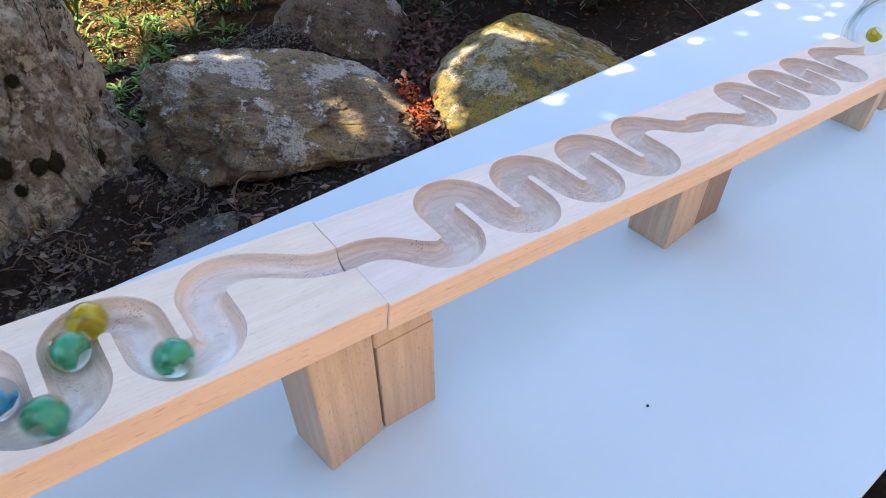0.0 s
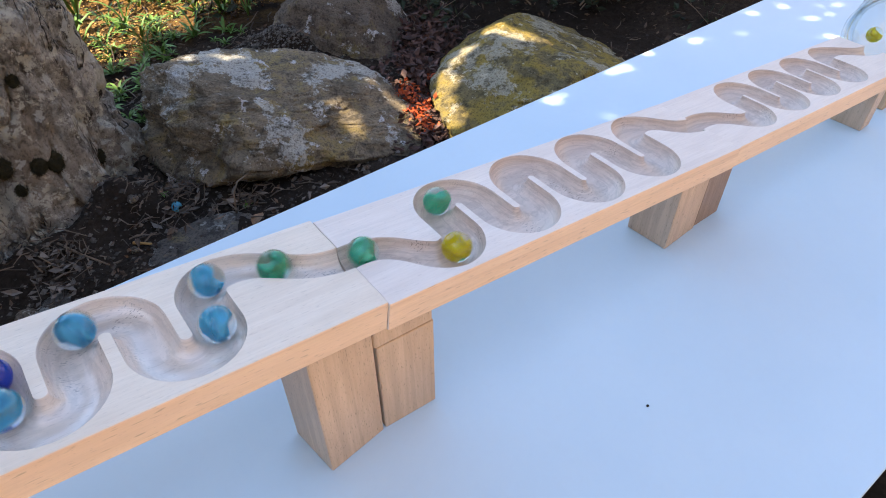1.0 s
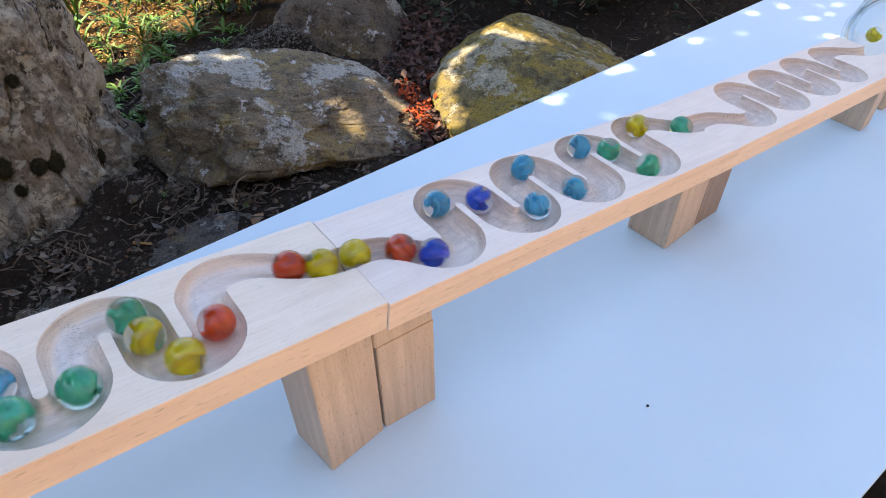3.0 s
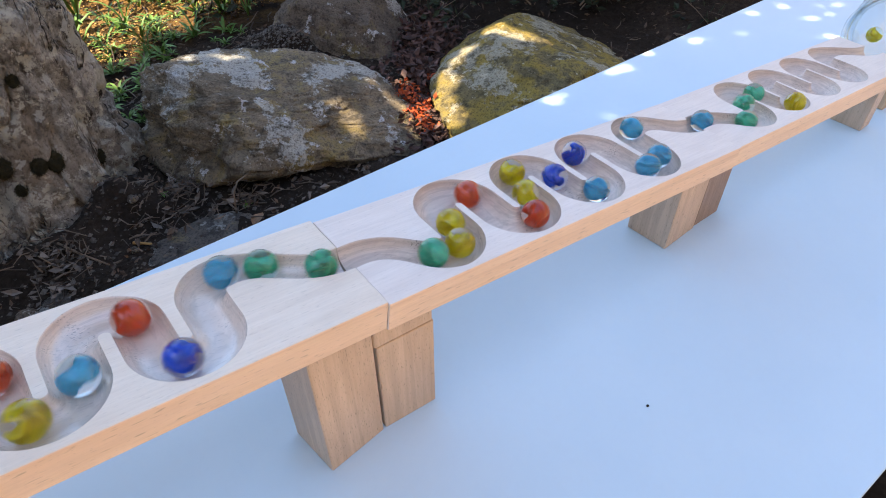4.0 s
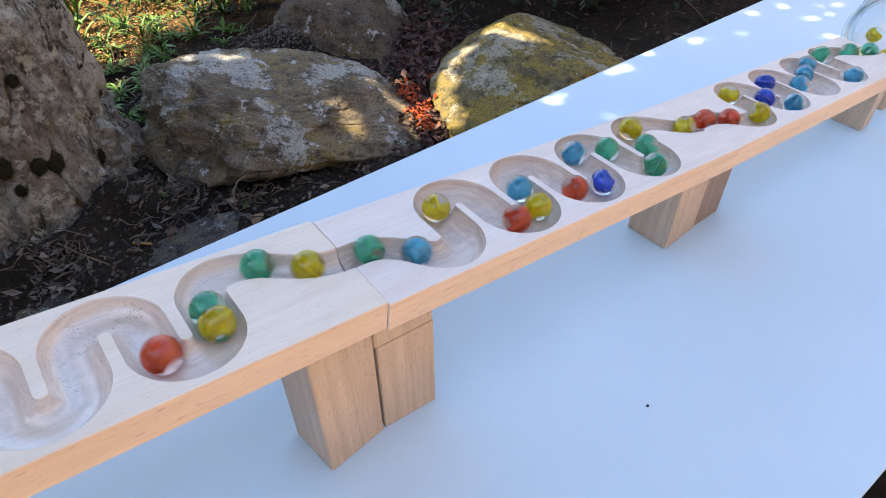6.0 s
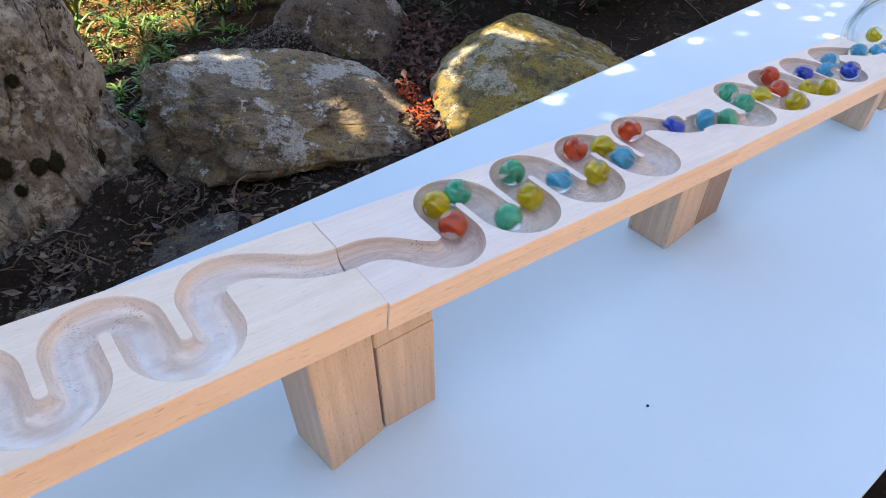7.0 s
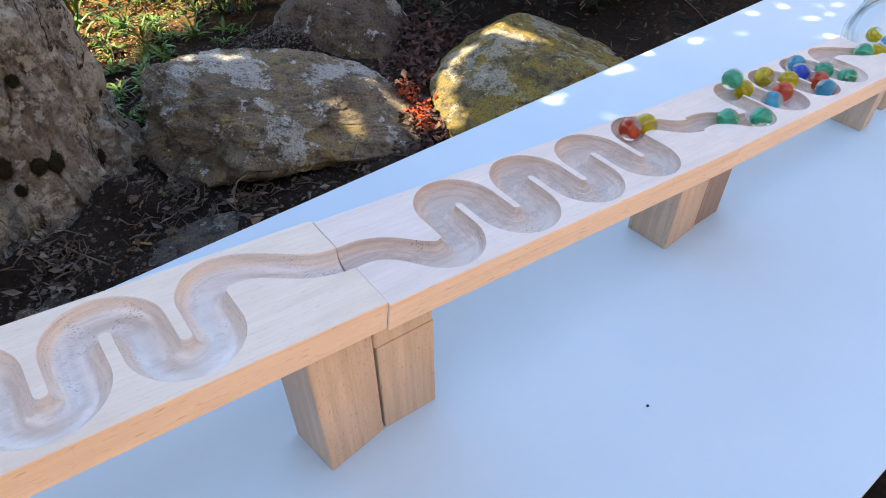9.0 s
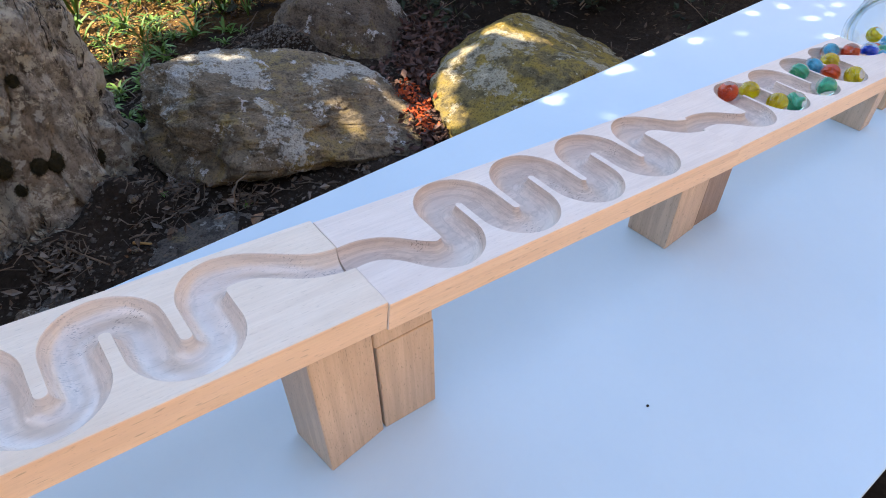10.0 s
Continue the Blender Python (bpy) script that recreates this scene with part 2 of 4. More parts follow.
# ---------------------------------------------------------------- mesh helpers
def mesh_of(name, bm, *mats, smooth=False):
    me = bpy.data.meshes.new(name)
    bm.to_mesh(me)
    bm.free()
    for m in mats:
        me.materials.append(m)
    if smooth:
        me.polygons.foreach_set("use_smooth", [True] * len(me.polygons))
    return me


def part(name, bm, material, parent, label="", smooth=False, m=None):
    mats = material if isinstance(material, tuple) else (material,)
    ob = new(name, mesh_of(name, bm, *mats, smooth=smooth))
    ob.parent = parent
    if m is not None:
        ob.matrix_local = m
    return tagged(ob, label)


def thing(name, m, label, category, group="", kind=""):
    ob = new(name)
    ob.empty_display_size = 0.02
    ob.matrix_world = m
    return tagged(ob, label, category, group, kind)


def box(bm, x0, x1, y0, y1, z0, z1, bevel=0.0, seg=2):
    made = bmesh.ops.create_cube(bm, size=1, matrix=Matrix.LocRotScale(((x0 + x1) / 2, (y0 + y1) / 2, (z0 + z1) / 2), None, (x1 - x0, y1 - y0, z1 - z0)))
    if bevel:
        edges = list({e for v in made["verts"] for e in v.link_edges})
        bmesh.ops.bevel(bm, geom=edges, offset=bevel, segments=seg, profile=0.5, affect="EDGES")


def tube(bm, points, radii, sides=6):
    """A bent, tapering tube along the points."""
    rings = []
    for i, (p, r) in enumerate(zip(points, radii)):
        way = (points[min(i + 1, len(points) - 1)] - points[max(i - 1, 0)]).normalized()
        a = way.orthogonal().normalized()
        b = way.cross(a)
        rings.append([bm.verts.new(p + r * (math.cos(2 * math.pi * k / sides) * a + math.sin(2 * math.pi * k / sides) * b)) for k in range(sides)])
    for q0, q1 in zip(rings, rings[1:]):
        for k in range(sides):
            bm.faces.new((q0[k], q0[(k + 1) % sides], q1[(k + 1) % sides], q1[k]))
    bm.faces.new(rings[0][::-1])
    bm.faces.new(rings[-1])


def leaf(bm, p, way, side, length, width, fold=0.25):
    """A pointed, folded leaf of six corners."""
    up = way.cross(side).normalized()
    a = bm.verts.new(p)
    tip = bm.verts.new(p + way * length - up * length * 0.12)
    m0 = bm.verts.new(p + way * length * 0.5 - up * width * fold)
    l0 = bm.verts.new(p + way * length * 0.45 + side * width * 0.5)
    r0 = bm.verts.new(p + way * length * 0.45 - side * width * 0.5)
    for f in ((a, m0, l0), (l0, m0, tip), (a, r0, m0), (r0, tip, m0)):
        bm.faces.new(f)


def spread(rng):
    v = Vector((rng.gauss(0, 1), rng.gauss(0, 1), rng.gauss(0, 1)))
    return v.normalized()


# ---------------------------------------------------------------- ground
GROUND = -0.235


def ground_height(x, y):
    h = GROUND + 0.03 * noise.noise((x * 3.1, y * 3.1, 0.3)) + 0.012 * noise.noise((x * 14, y * 14, 4.0))
    h += 0.05 * max(0.0, min(1.5, y - 0.75))
    h += 0.05 * math.exp(-((x + 0.035) / 0.06) ** 2 - ((y - 0.628) / 0.04) ** 2)      # soil heaped on the roots
    h += 0.03 * math.exp(-((x + 0.14) / 0.07) ** 2 - ((y - 0.595) / 0.03) ** 2)
    h += 0.060 * math.exp(-((x - 0.345) / 0.10) ** 2 - ((y - 0.875) / 0.05) ** 2)      # heap behind the grey boulder
    h += 0.006 * noise.noise((x * 45, y * 45, 9.0))
    return h - 0.02 * max(0.0, 0.5 - y) * (y > -0.4)


def build_ground():
    bm = bmesh.new()
    xs = [-400, -60, -12, -4, -2] + [-1 + 0.01 * i for i in range(321)] + [3, 5, 12, 60, 400]
    ys = [-400, -60, -12, -4, -2] + [-1 + 0.01 * i for i in range(301)] + [2.6, 4, 12, 60, 400]
    rows = [[bm.verts.new((x, y, ground_height(x, y) if abs(x) < 3 and abs(y) < 3 else GROUND)) for x in xs] for y in ys]
    for r0, r1 in zip(rows, rows[1:]):
        for i in range(len(xs) - 1):
            bm.faces.new((r0[i], r0[i + 1], r1[i + 1], r1[i]))
    return tagged(new("ground", mesh_of("ground", bm, SOIL, smooth=True)), "dark bare garden soil with leaf litter", "ground", kind="structure")


build_ground()


# ---------------------------------------------------------------- table
def build_table():
    t = thing("table", pose(0, 0, 0), "low white laminate table holding the marble run", "table")
    bm = bmesh.new()
    box(bm, -0.75, 1.30, -0.2145, 0.2155, -0.018, 0.0, 0.0012)
    part("tabletop", bm, LAMINATE, t)
    for x in (-0.68, 1.22):
        for y in (-0.17, 0.17):
            bm = bmesh.new()
            box(bm, x - 0.02, x + 0.02, y - 0.02, y + 0.02, GROUND - 0.06, -0.018, 0.002)
            part("leg", bm, LAMINATE, t)


build_table()

# ---------------------------------------------------------------- marble track
BALL = 0.008                 # radius of a marble
NARROW = 0.0088              # half the width of the groove at its ends
FLOOR = 0.0090               # depth of the groove
WIDE, THICK = 0.0715, 0.0170
TOP, LOW, MID = 0.0218, -0.0191, 0.0008    # the way of a marble in the turns, across the board
# board: start, yaw, fall, length, first turn, half period, turns, first turn is low
BOARDS = [((-0.2990, -0.0006, 0.1797), 0.219, 7.437, (-0.290, 0.0), -0.2395, 0.02665, 8),
          ((-0.0015, 0.0005, 0.1390), 0.219, 7.437, (-0.300, 0.0010), -0.2395, 0.02665, 8),
          ((0.0000, 0.0000, 0.1373), -0.250, 7.081, (0.0000, 0.2888), 0.0484, 0.02783, 8),
          ((0.2873, 0.0007, 0.0998), 0.039, 5.813, (0.0002, 0.2880), 0.0532, 0.02510, 8)]


def groove_line(first, half, turns, ends, high, low_):
    """The middle line of a board's groove: a level start, eight round turns, a level end. Points about 1 mm apart."""
    r = half / 2
    pts = []
    n = 14

    def ease(x0, y0, x1, y1, k0, k1):
        """A soft double bend from one point to another, level at both ends or steep at one."""
        for i in range(24):
            t = i / 24
            a, b = (x0 + k0[0], y0 + k0[1]), (x1 - k1[0], y1 - k1[1])
            pts.append(tuple((1 - t) ** 3 * p + 3 * t * (1 - t) ** 2 * q + 3 * t * t * (1 - t) * u + t ** 3 * v
                             for p, q, u, v in zip((x0, y0), a, b, (x1, y1))))

    ease(ends[0], MID + 0.0016, first, low_, ((first - ends[0]) * 0.62, 0.004), ((first - ends[0]) * 0.36, 0))
    for k in range(turns):
        x, low = first + k * half, k % 2 == 0
        y = low_ + r if low else high - r
        if k:
            for i in range(n):
                a = radians(180 + 90 * i / n) if low else radians(180 - 90 * i / n)
                pts.append((x + r * math.cos(a), y + r * math.sin(a)))
        if k < turns - 1:
            for i in range(n):
                a = radians(-90 + 90 * i / n) if low else radians(90 - 90 * i / n)
                pts.append((x + r * math.cos(a), y + r * math.sin(a)))
    last = first + (turns - 1) * half
    ease(last, high, ends[1], MID, ((ends[1] - last) * 0.42, 0), ((ends[1] - last) * 0.5, -0.0))
    pts.append((ends[1], MID))
    return pts


# each board's groove: its turns across the board, half its width in them, its depth at the start and at the end
GROOVES = [(0.0214, -0.0209, 0.0108, 0.0090, 0.0090), (0.0214, -0.0209, 0.0108, 0.0090, 0.0106),
           (0.0232, -0.0207, 0.0117, 0.0078, 0.0100), (0.0218, -0.0185, 0.0112, 0.0080, 0.0090)]
LINES = [groove_line(b[4], b[5], b[6], b[3], g[0], g[1]) for b, g in zip(BOARDS, GROOVES)]
BALL_LINES = [groove_line(b[4], b[5], b[6], b[3], TOP, LOW) for b in BOARDS]
LIFT = BALL - FLOOR + 0.0004
FRAMES = [pose(*b[0], 0, b[2], b[1]) for b in BOARDS]


def build_board(i):
    (x0, x1), line = BOARDS[i][3], LINES[i]
    top, milled = (BEECH_WARM, BEECH_CUT) if i < 2 else (BEECH, BEECH_SHADED_CUT)
    body = bmesh.new()
    box(body, x0, x1, -WIDE / 2, WIDE / 2, -THICK, 0, 0.0006)
    body.normal_update()
    for f in body.faces:
        f.material_index = 1 if abs(f.normal.y) > 0.5 else 0
    block = new("blank", mesh_of("blank", body, top, BEECH_EDGE, milled))
    cut = bmesh.new()
    line = [(line[0][0] - 0.006, line[0][1])] + line + [(line[-1][0] + 0.006, line[-1][1])]
    prof = [(1.0, 0.35)] + [(math.cos(a), math.sin(a)) for a in [-math.pi * k / 16 for k in range(17)]] + [(-1.0, 0.35)]
    half, start_deep, end_deep = GROOVES[i][2:]
    first, last = BOARDS[i][4], BOARDS[i][4] + 7 * BOARDS[i][5]
    rings = []
    for j, p in enumerate(line):
        a, b = line[max(j - 1, 0)], line[min(j + 1, len(line) - 1)]
        d = Vector((b[0] - a[0], b[1] - a[1])).normalized()
        out = max(0.0, first - p[0], p[0] - last)
        h = NARROW + (half - NARROW) * max(0.0, 1 - out / 0.018)
        k0, k1 = max(0.0, 1 - (p[0] - x0) / 0.02), max(0.0, 1 - (x1 - p[0]) / 0.02)
        deep = FLOOR + (start_deep - FLOOR) * k0 + (end_deep - FLOOR) * k1
        rings.append([cut.verts.new((p[0] + d.y * u * h, p[1] - d.x * u * h, w * deep)) for u, w in prof])
    for r0, r1 in zip(rings, rings[1:]):
        for k in range(len(prof)):
            f = cut.faces.new((r0[k], r0[(k + 1) % len(prof)], r1[(k + 1) % len(prof)], r1[k]))
            f.smooth, f.material_index = True, 2
    cut.faces.new(rings[0][::-1])
    cut.faces.new(rings[-1])
    bmesh.ops.recalc_face_normals(cut, faces=cut.faces)
    tool = new("cutter", mesh_of("cutter", cut, top, BEECH_EDGE, milled))
    mod = block.modifiers.new("groove", "BOOLEAN")
    mod.operation, mod.solver, mod.object, mod.use_self = "DIFFERENCE", "EXACT", tool, True
    bpy.context.view_layer.update()
    made = bpy.data.meshes.new_from_object(block.evaluated_get(bpy.context.evaluated_depsgraph_get()))
    bm = bmesh.new()
    bm.from_mesh(made)
    for e in bm.edges:
        fs = e.link_faces
        e.smooth = len(fs) == 2 and fs[0].smooth and fs[1].smooth and fs[0].normal.angle(fs[1].normal, 0) < 0.9
    bm.to_mesh(made)
    bm.free()
    for ob in (block, tool):
        data = ob.data
        bpy.data.objects.remove(ob)
        bpy.data.meshes.remove(data)
    made.name = "board"
    ob = new("track_board", made)
    ob.matrix_world = FRAMES[i]
    return tagged(ob, ("pale beech board with a milled serpentine groove, " + ("highest", "second", "third", "lowest")[i]),
                  "marble track", "boards of the marble run")


for i in range(4):
    build_board(i)


def under(x, i):
    """Height of a board's underside above the table at x."""
    p, fall = BOARDS[i][0], BOARDS[i][2]
    return p[2] - math.tan(radians(fall)) * (x - p[0]) - THICK / math.cos(radians(fall))


def support(name, x0, x1, y0, y1, turn, i, label, off=0.0, ground=0.0, flat=False, front=BEECH_BLOCK, side=BEECH_SIDE):
    """A standing beech block whose head is cut to the slope of the board that it carries."""
    cx, cy = (x0 + x1) / 2, (y0 + y1) / 2
    bm = bmesh.new()
    box(bm, x0 - cx, x1 - cx, y0 - cy, y1 - cy, ground, 0.2)
    for v in bm.verts:
        if v.co.z > 0.1:
            v.co.z = under(x1 if flat else cx + v.co.x, i) - off - (0.0010 if flat else 0)
    bmesh.ops.bevel(bm, geom=list(bm.edges), offset=0.0011, segments=2, profile=0.5, affect="EDGES")
    bm.normal_update()
    for f in bm.faces:
        f.material_index = 1 if abs(f.normal.x) > 0.6 else 0
    ob = new(name, mesh_of(name, bm, front, side))
    ob.matrix_world = pose(cx, cy, 0, 0, 0, turn)
    return tagged(ob, label, "wooden block", "blocks under the track")


BLOCK = "upright solid beech block under the track"
support("support_block", -0.0408, -0.0012, -0.0150, 0.0215, 7.0, 1, BLOCK)
support("support_block", 0.0035, 0.0405, -0.0135, 0.0220, -3.5, 2, "upright beech block below a paler spacer", off=0.0352, flat=True)
support("support_block", 0.2665, 0.3065, -0.0145, 0.0225, 3.0, 2, BLOCK, off=0.0016)
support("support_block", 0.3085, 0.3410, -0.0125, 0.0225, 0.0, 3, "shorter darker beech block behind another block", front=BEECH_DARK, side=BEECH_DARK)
support("support_block", 0.5550, 0.5735, -0.0250, 0.0110, 2.0, 3, BLOCK)
jar_rest = bmesh.new()
box(jar_rest, 0.612, 0.642, -0.020, 0.020, 0, 0.0262, 0.001)
tagged(new("jar_block", mesh_of("jar_block", jar_rest, BEECH_BLOCK)), "low beech block under the jar", "wooden block", "blocks under the track")
support("support_block", -0.3360, -0.3000, -0.0180, 0.0180, 0.0, 0, BLOCK)
support("support_block", -0.5850, -0.5500, -0.0180, 0.0180, 0.0, 0, BLOCK)


def build_spacer():
    """The paler block that stands on the lower one and carries the board."""
    bm = bmesh.new()
    cx = 0.0217
    box(bm, -0.0197, 0.0180, -0.0183, 0.0172, 0, 1)
    for v in bm.verts:
        v.co.z = under(cx + v.co.x, 2) if v.co.z > 0.5 else under(0.0405, 2) - 0.0358
    bmesh.ops.bevel(bm, geom=list(bm.edges), offset=0.0016, segments=3, profile=0.5, affect="EDGES")
    ob = new("spacer_block", mesh_of("spacer_block", bm, BEECH_BLOCK))
    ob.matrix_world = pose(cx, 0.0046, 0, 0, 0, -3.5)
    tagged(ob, "pale beech spacer between block and board", "wooden block", "blocks under the track")


build_spacer()


# ---------------------------------------------------------------- unseen walls and paving, added to shape the light
def build_wall():
    m = plain("unseen_wall_brown", (0.36, 0.285, 0.215), 0.9, 0.06, 3.0)
    # added out of view: blocks the sky behind the camera, returns some warm light
    bm = bmesh.new()
    box(bm, -2.4, 3.1, -2.6, -2.4, GROUND - 0.1, 3.0)
    tagged(new("unseen_wall_south", mesh_of("unseen_wall_south", bm, m)), "unseen brown wall added behind the camera to shape the light", "wall", kind="structure")
    # added out of view: keeps western skylight off the groove flanks
    bm = bmesh.new()
    box(bm, -2.4, -2.2, -2.4, 3.0, GROUND - 0.1, 1.8)
    tagged(new("unseen_wall_west", mesh_of("unseen_wall_west", bm, m)), "unseen brown wall added to hold back light from the west", "wall", kind="structure")
    # added out of view: dims the far end of the table
    bm = bmesh.new()
    box(bm, 2.9, 3.1, -2.4, 3.0, GROUND - 0.1, 1.5)
    tagged(new("unseen_wall_east", mesh_of("unseen_wall_east", bm, m)), "low unseen brown wall added to hold back light from the east", "wall", kind="structure")
    # added out of view: throws warm sunlight up at the board and block fronts
    bm = bmesh.new()
    box(bm, -2.2, 2.9, -2.4, -0.85, GROUND - 0.1, GROUND + 0.03)
    tagged(new("pavement", mesh_of("pavement", bm, BOUNCE_PAVING)), "unseen pale paving added to bounce warm sunlight onto the front faces", "pavement", kind="structure")


build_wall()


# ---------------------------------------------------------------- boulders
def boulder(name, label, mat, at, size, turn, seed, cuts, rough=0.10, detail=7):
    """A weathered boulder: a ball cut by a few planes, then roughened at several scales."""
    bm = bmesh.new()
    bmesh.ops.create_icosphere(bm, subdivisions=detail, radius=1)
    off = Vector((seed * 3.7, seed * 1.3, seed * 2.1))
    for v in bm.verts:
        p = v.co.copy()
        p *= 1 + 0.07 * noise.noise(p * 1.3 + off)
        for n, d in cuts:
            n = Vector(n).normalized()
            over = p.dot(n) - d
            if over > 0:
                p -= n * over * 0.86
        q = p * 2.6 + off
        p += p.normalized() * rough * (noise.noise(q) * 0.6 + 0.4 * noise.noise(q * 2.3) + 0.30 * abs(noise.noise(q * 4.1)) - 0.22 * max(0.0, 0.16 - abs(noise.noise(q * 1.7 + off))) + 0.13 * noise.noise(q * 11) + 0.07 * noise.noise(q * 27))
        v.co = Vector((p.x * size[0], p.y * size[1], p.z * size[2]))
    ob = new(name, mesh_of(name, bm, mat, smooth=True))
    ob.matrix_world = pose(*at, *turn)
    return tagged(ob, label, "rock", "garden rocks")


boulder("boulder", "large grey boulder with pale and yellow lichen", ROCK_GREY, (0.253, 0.668, -0.207), (0.252, 0.160, 0.109), (-2.4, 12.6, -14.5), 1,
        [((0.05, -0.85, 0.55), 0.66), ((0.05, -0.15, 1), 0.449), ((0.22, -0.55, 0.82), 0.50), ((-0.9, -0.3, 0.2), 0.611), ((0.1, -0.8, -0.55), 0.74),
         ((-0.5, -0.6, 0.7), 0.646), ((0.8, 0, 0.7), 0.73)], 0.13)
boulder("boulder", "rounded boulder crusted with golden lichen", ROCK_GOLD, (0.716, 0.542, -0.229), (0.280, 0.185, 0.096), (-4.9, 3.8, 20.4), 4,
        [((-0.9, -0.4, 0.45), 0.80), ((-0.7, -0.1, 0.7), 0.74), ((-0.2, -0.9, 0.35), 0.741), ((0.10, -0.3, 1), 0.661), ((0.7, -0.4, 0.7), 0.411), ((0.2, 0.6, 0.9), 0.956)], 0.08)
boulder("boulder", "brown-grey boulder with a few white lichen spots", ROCK_BROWN, (0.492, 0.872, GROUND + 0.014), (0.150, 0.105, 0.110), (0, 9, -30), 7,
        [((-0.2, -0.9, 0.4), 0.66), ((0.1, -0.3, 1), 0.68), ((0.8, -0.3, 0.5), 0.60)])
boulder("slab_stone", "dark flat stone half sunk in the soil", ROCK_DARK, (0.018, 0.470, GROUND - 0.005), (0.110, 0.072, 0.035), (0, 0, 12), 9,
        [((0, 0, 1), 0.55), ((-0.8, 0.6, 0.1), 0.7)], 0.14)
boulder("slab_stone", "dark flat stone half sunk in the soil", ROCK_DARK, (-0.115, 0.468, GROUND - 0.008), (0.100, 0.050, 0.032), (0, 0, -8), 12,
        [((0, 0, 1), 0.55)], 0.14)


# ---------------------------------------------------------------- tree
TREE_AT = Vector((-0.150, 0.800, GROUND - 0.04))


def bark_radius(a, z):
    """How far the bark stands from the trunk's middle at angle a and height z: fissures, ribs, a hollow and lumpy roots."""
    c, s_ = math.cos(a), math.sin(a)
    r = 0.166
    flare = math.exp(-max(0.0, z - 0.03) / 0.075)
    roots = 0.5 + 0.5 * math.cos(5 * a + 0.9 + 0.8 * math.sin(2 * a))
    r += flare * (0.012 + 0.030 * roots ** 1.3 + 0.034 * noise.noise((c * 5, s_ * 5, z * 13)) + 0.022 * noise.noise((c * 12, s_ * 12, z * 30)) + 0.009 * noise.noise((c * 26, s_ * 26, z * 80)))
    r += 0.014 * noise.noise((c * 2.2, s_ * 2.2, z * 4)) + 0.010 * noise.noise((c * 6 + 3, s_ * 6, z * 14)) + 0.004 * noise.noise((c * 16, s_ * 16, z * 60))
    tw = 0.6 * noise.noise((c * 3, s_ * 3, z * 9))
    fis = abs(noise.noise((c * 4.5 + tw, s_ * 4.5 + 2 - tw, z * 6)))
    r -= 0.016 * max(0.0, 0.07 - fis) / 0.07 * max(0.0, min(1.0, 0.6 + 2 * noise.noise((c * 4, s_ * 4, z * 9 + 7))))
    r -= 0.004 * max(0.0, 0.08 - abs(noise.noise((c * 11 + tw, s_ * 11, z * 22 + 3)))) / 0.08
    r -= 0.07 * math.exp(-((a - 4.70) / 0.09) ** 2 - ((z - 0.185) / 0.05) ** 2)
    r += 0.0025 * noise.noise((c * 7, s_ * 7, z * 50)) + 0.0016 * noise.noise((c * 36, s_ * 36, z * 200))
    return r


def build_tree():
    base = TREE_AT
    t = thing("tree", Matrix.Translation(base), "old tree with cracked grey lichened bark and flared roots", "tree")
    bm = bmesh.new()
    nu, heights = 420, [0.0032 * i for i in range(155)] + [0.495 + 0.03 * i for i in range(11)]
    rings = []
    for z in heights:
        ring = []
        for k in range(nu):
            a = 2 * math.pi * k / nu
            r = bark_radius(a, z)
            ring.append(bm.verts.new((r * math.cos(a) - 0.7 * max(0.0, z - 0.32), r * math.sin(a), z)))
        rings.append(ring)
    for r0, r1 in zip(rings, rings[1:]):
        for k in range(nu):
            bm.faces.new((r0[k], r0[(k + 1) % nu], r1[(k + 1) % nu], r1[k]))
    part("trunk", bm, BARK, t, smooth=True)
    rng = random.Random(5)
    for k in range(5):
        bm = bmesh.new()
        a = 2.3 + 0.5 * k
        pts = [Vector((-0.294, 0, 0.74))]
        way = Vector((math.cos(a) * 0.8, math.sin(a) * 0.6, 0.55)).normalized()
        for i in range(9):
            pts.append(pts[-1] + way * 0.28)
            way = (way + 0.22 * spread(rng)).normalized()
        tube(bm, pts, [0.085 - 0.008 * i for i in range(10)], 8)
        part("limb", bm, BARK, t, smooth=True)
    return t


TREE = build_tree()

# places of the table, rocks and garden that gaps in the crown leave in the sun: centre and half width
TABLE_GAPS = [((0.360, 0.208, 0), 0.006), ((0.370, 0.208, 0), 0.003), ((0.396, 0.213, 0), 0.0015), ((0.386, 0.199, 0), 0.002),
              ((0.473, 0.210, 0), 0.005), ((0.484, 0.209, 0), 0.0045), ((0.462, 0.211, 0), 0.003), ((0.385, 0.148, 0), 0.004),
              ((0.509, 0.213, 0), 0.0015), ((0.523, 0.210, 0), 0.004), ((0.657, 0.178, 0), 0.0052), ((0.713, 0.194, 0), 0.0052),
              ((0.589, 0.211, 0), 0.0055), ((0.602, 0.196, 0), 0.0036), ((0.601, 0.166, 0), 0.0012), ((0.753, 0.148, 0), 0.0056),
              ((0.811, 0.164, 0), 0.0062), ((0.800, 0.134, 0), 0.0047), ((0.759, 0.187, 0), 0.0036), ((0.769, 0.202, 0), 0.0038),
              ((0.734, 0.101, 0), 0.0046), ((0.714, 0.216, 0), 0.0042), ((0.832, 0.143, 0), 0.0036), ((0.770, 0.136, 0), 0.002),
              ((0.774, 0.179, 0), 0.002), ((-0.0803, 0.0130, 0.149), 0.0026)]
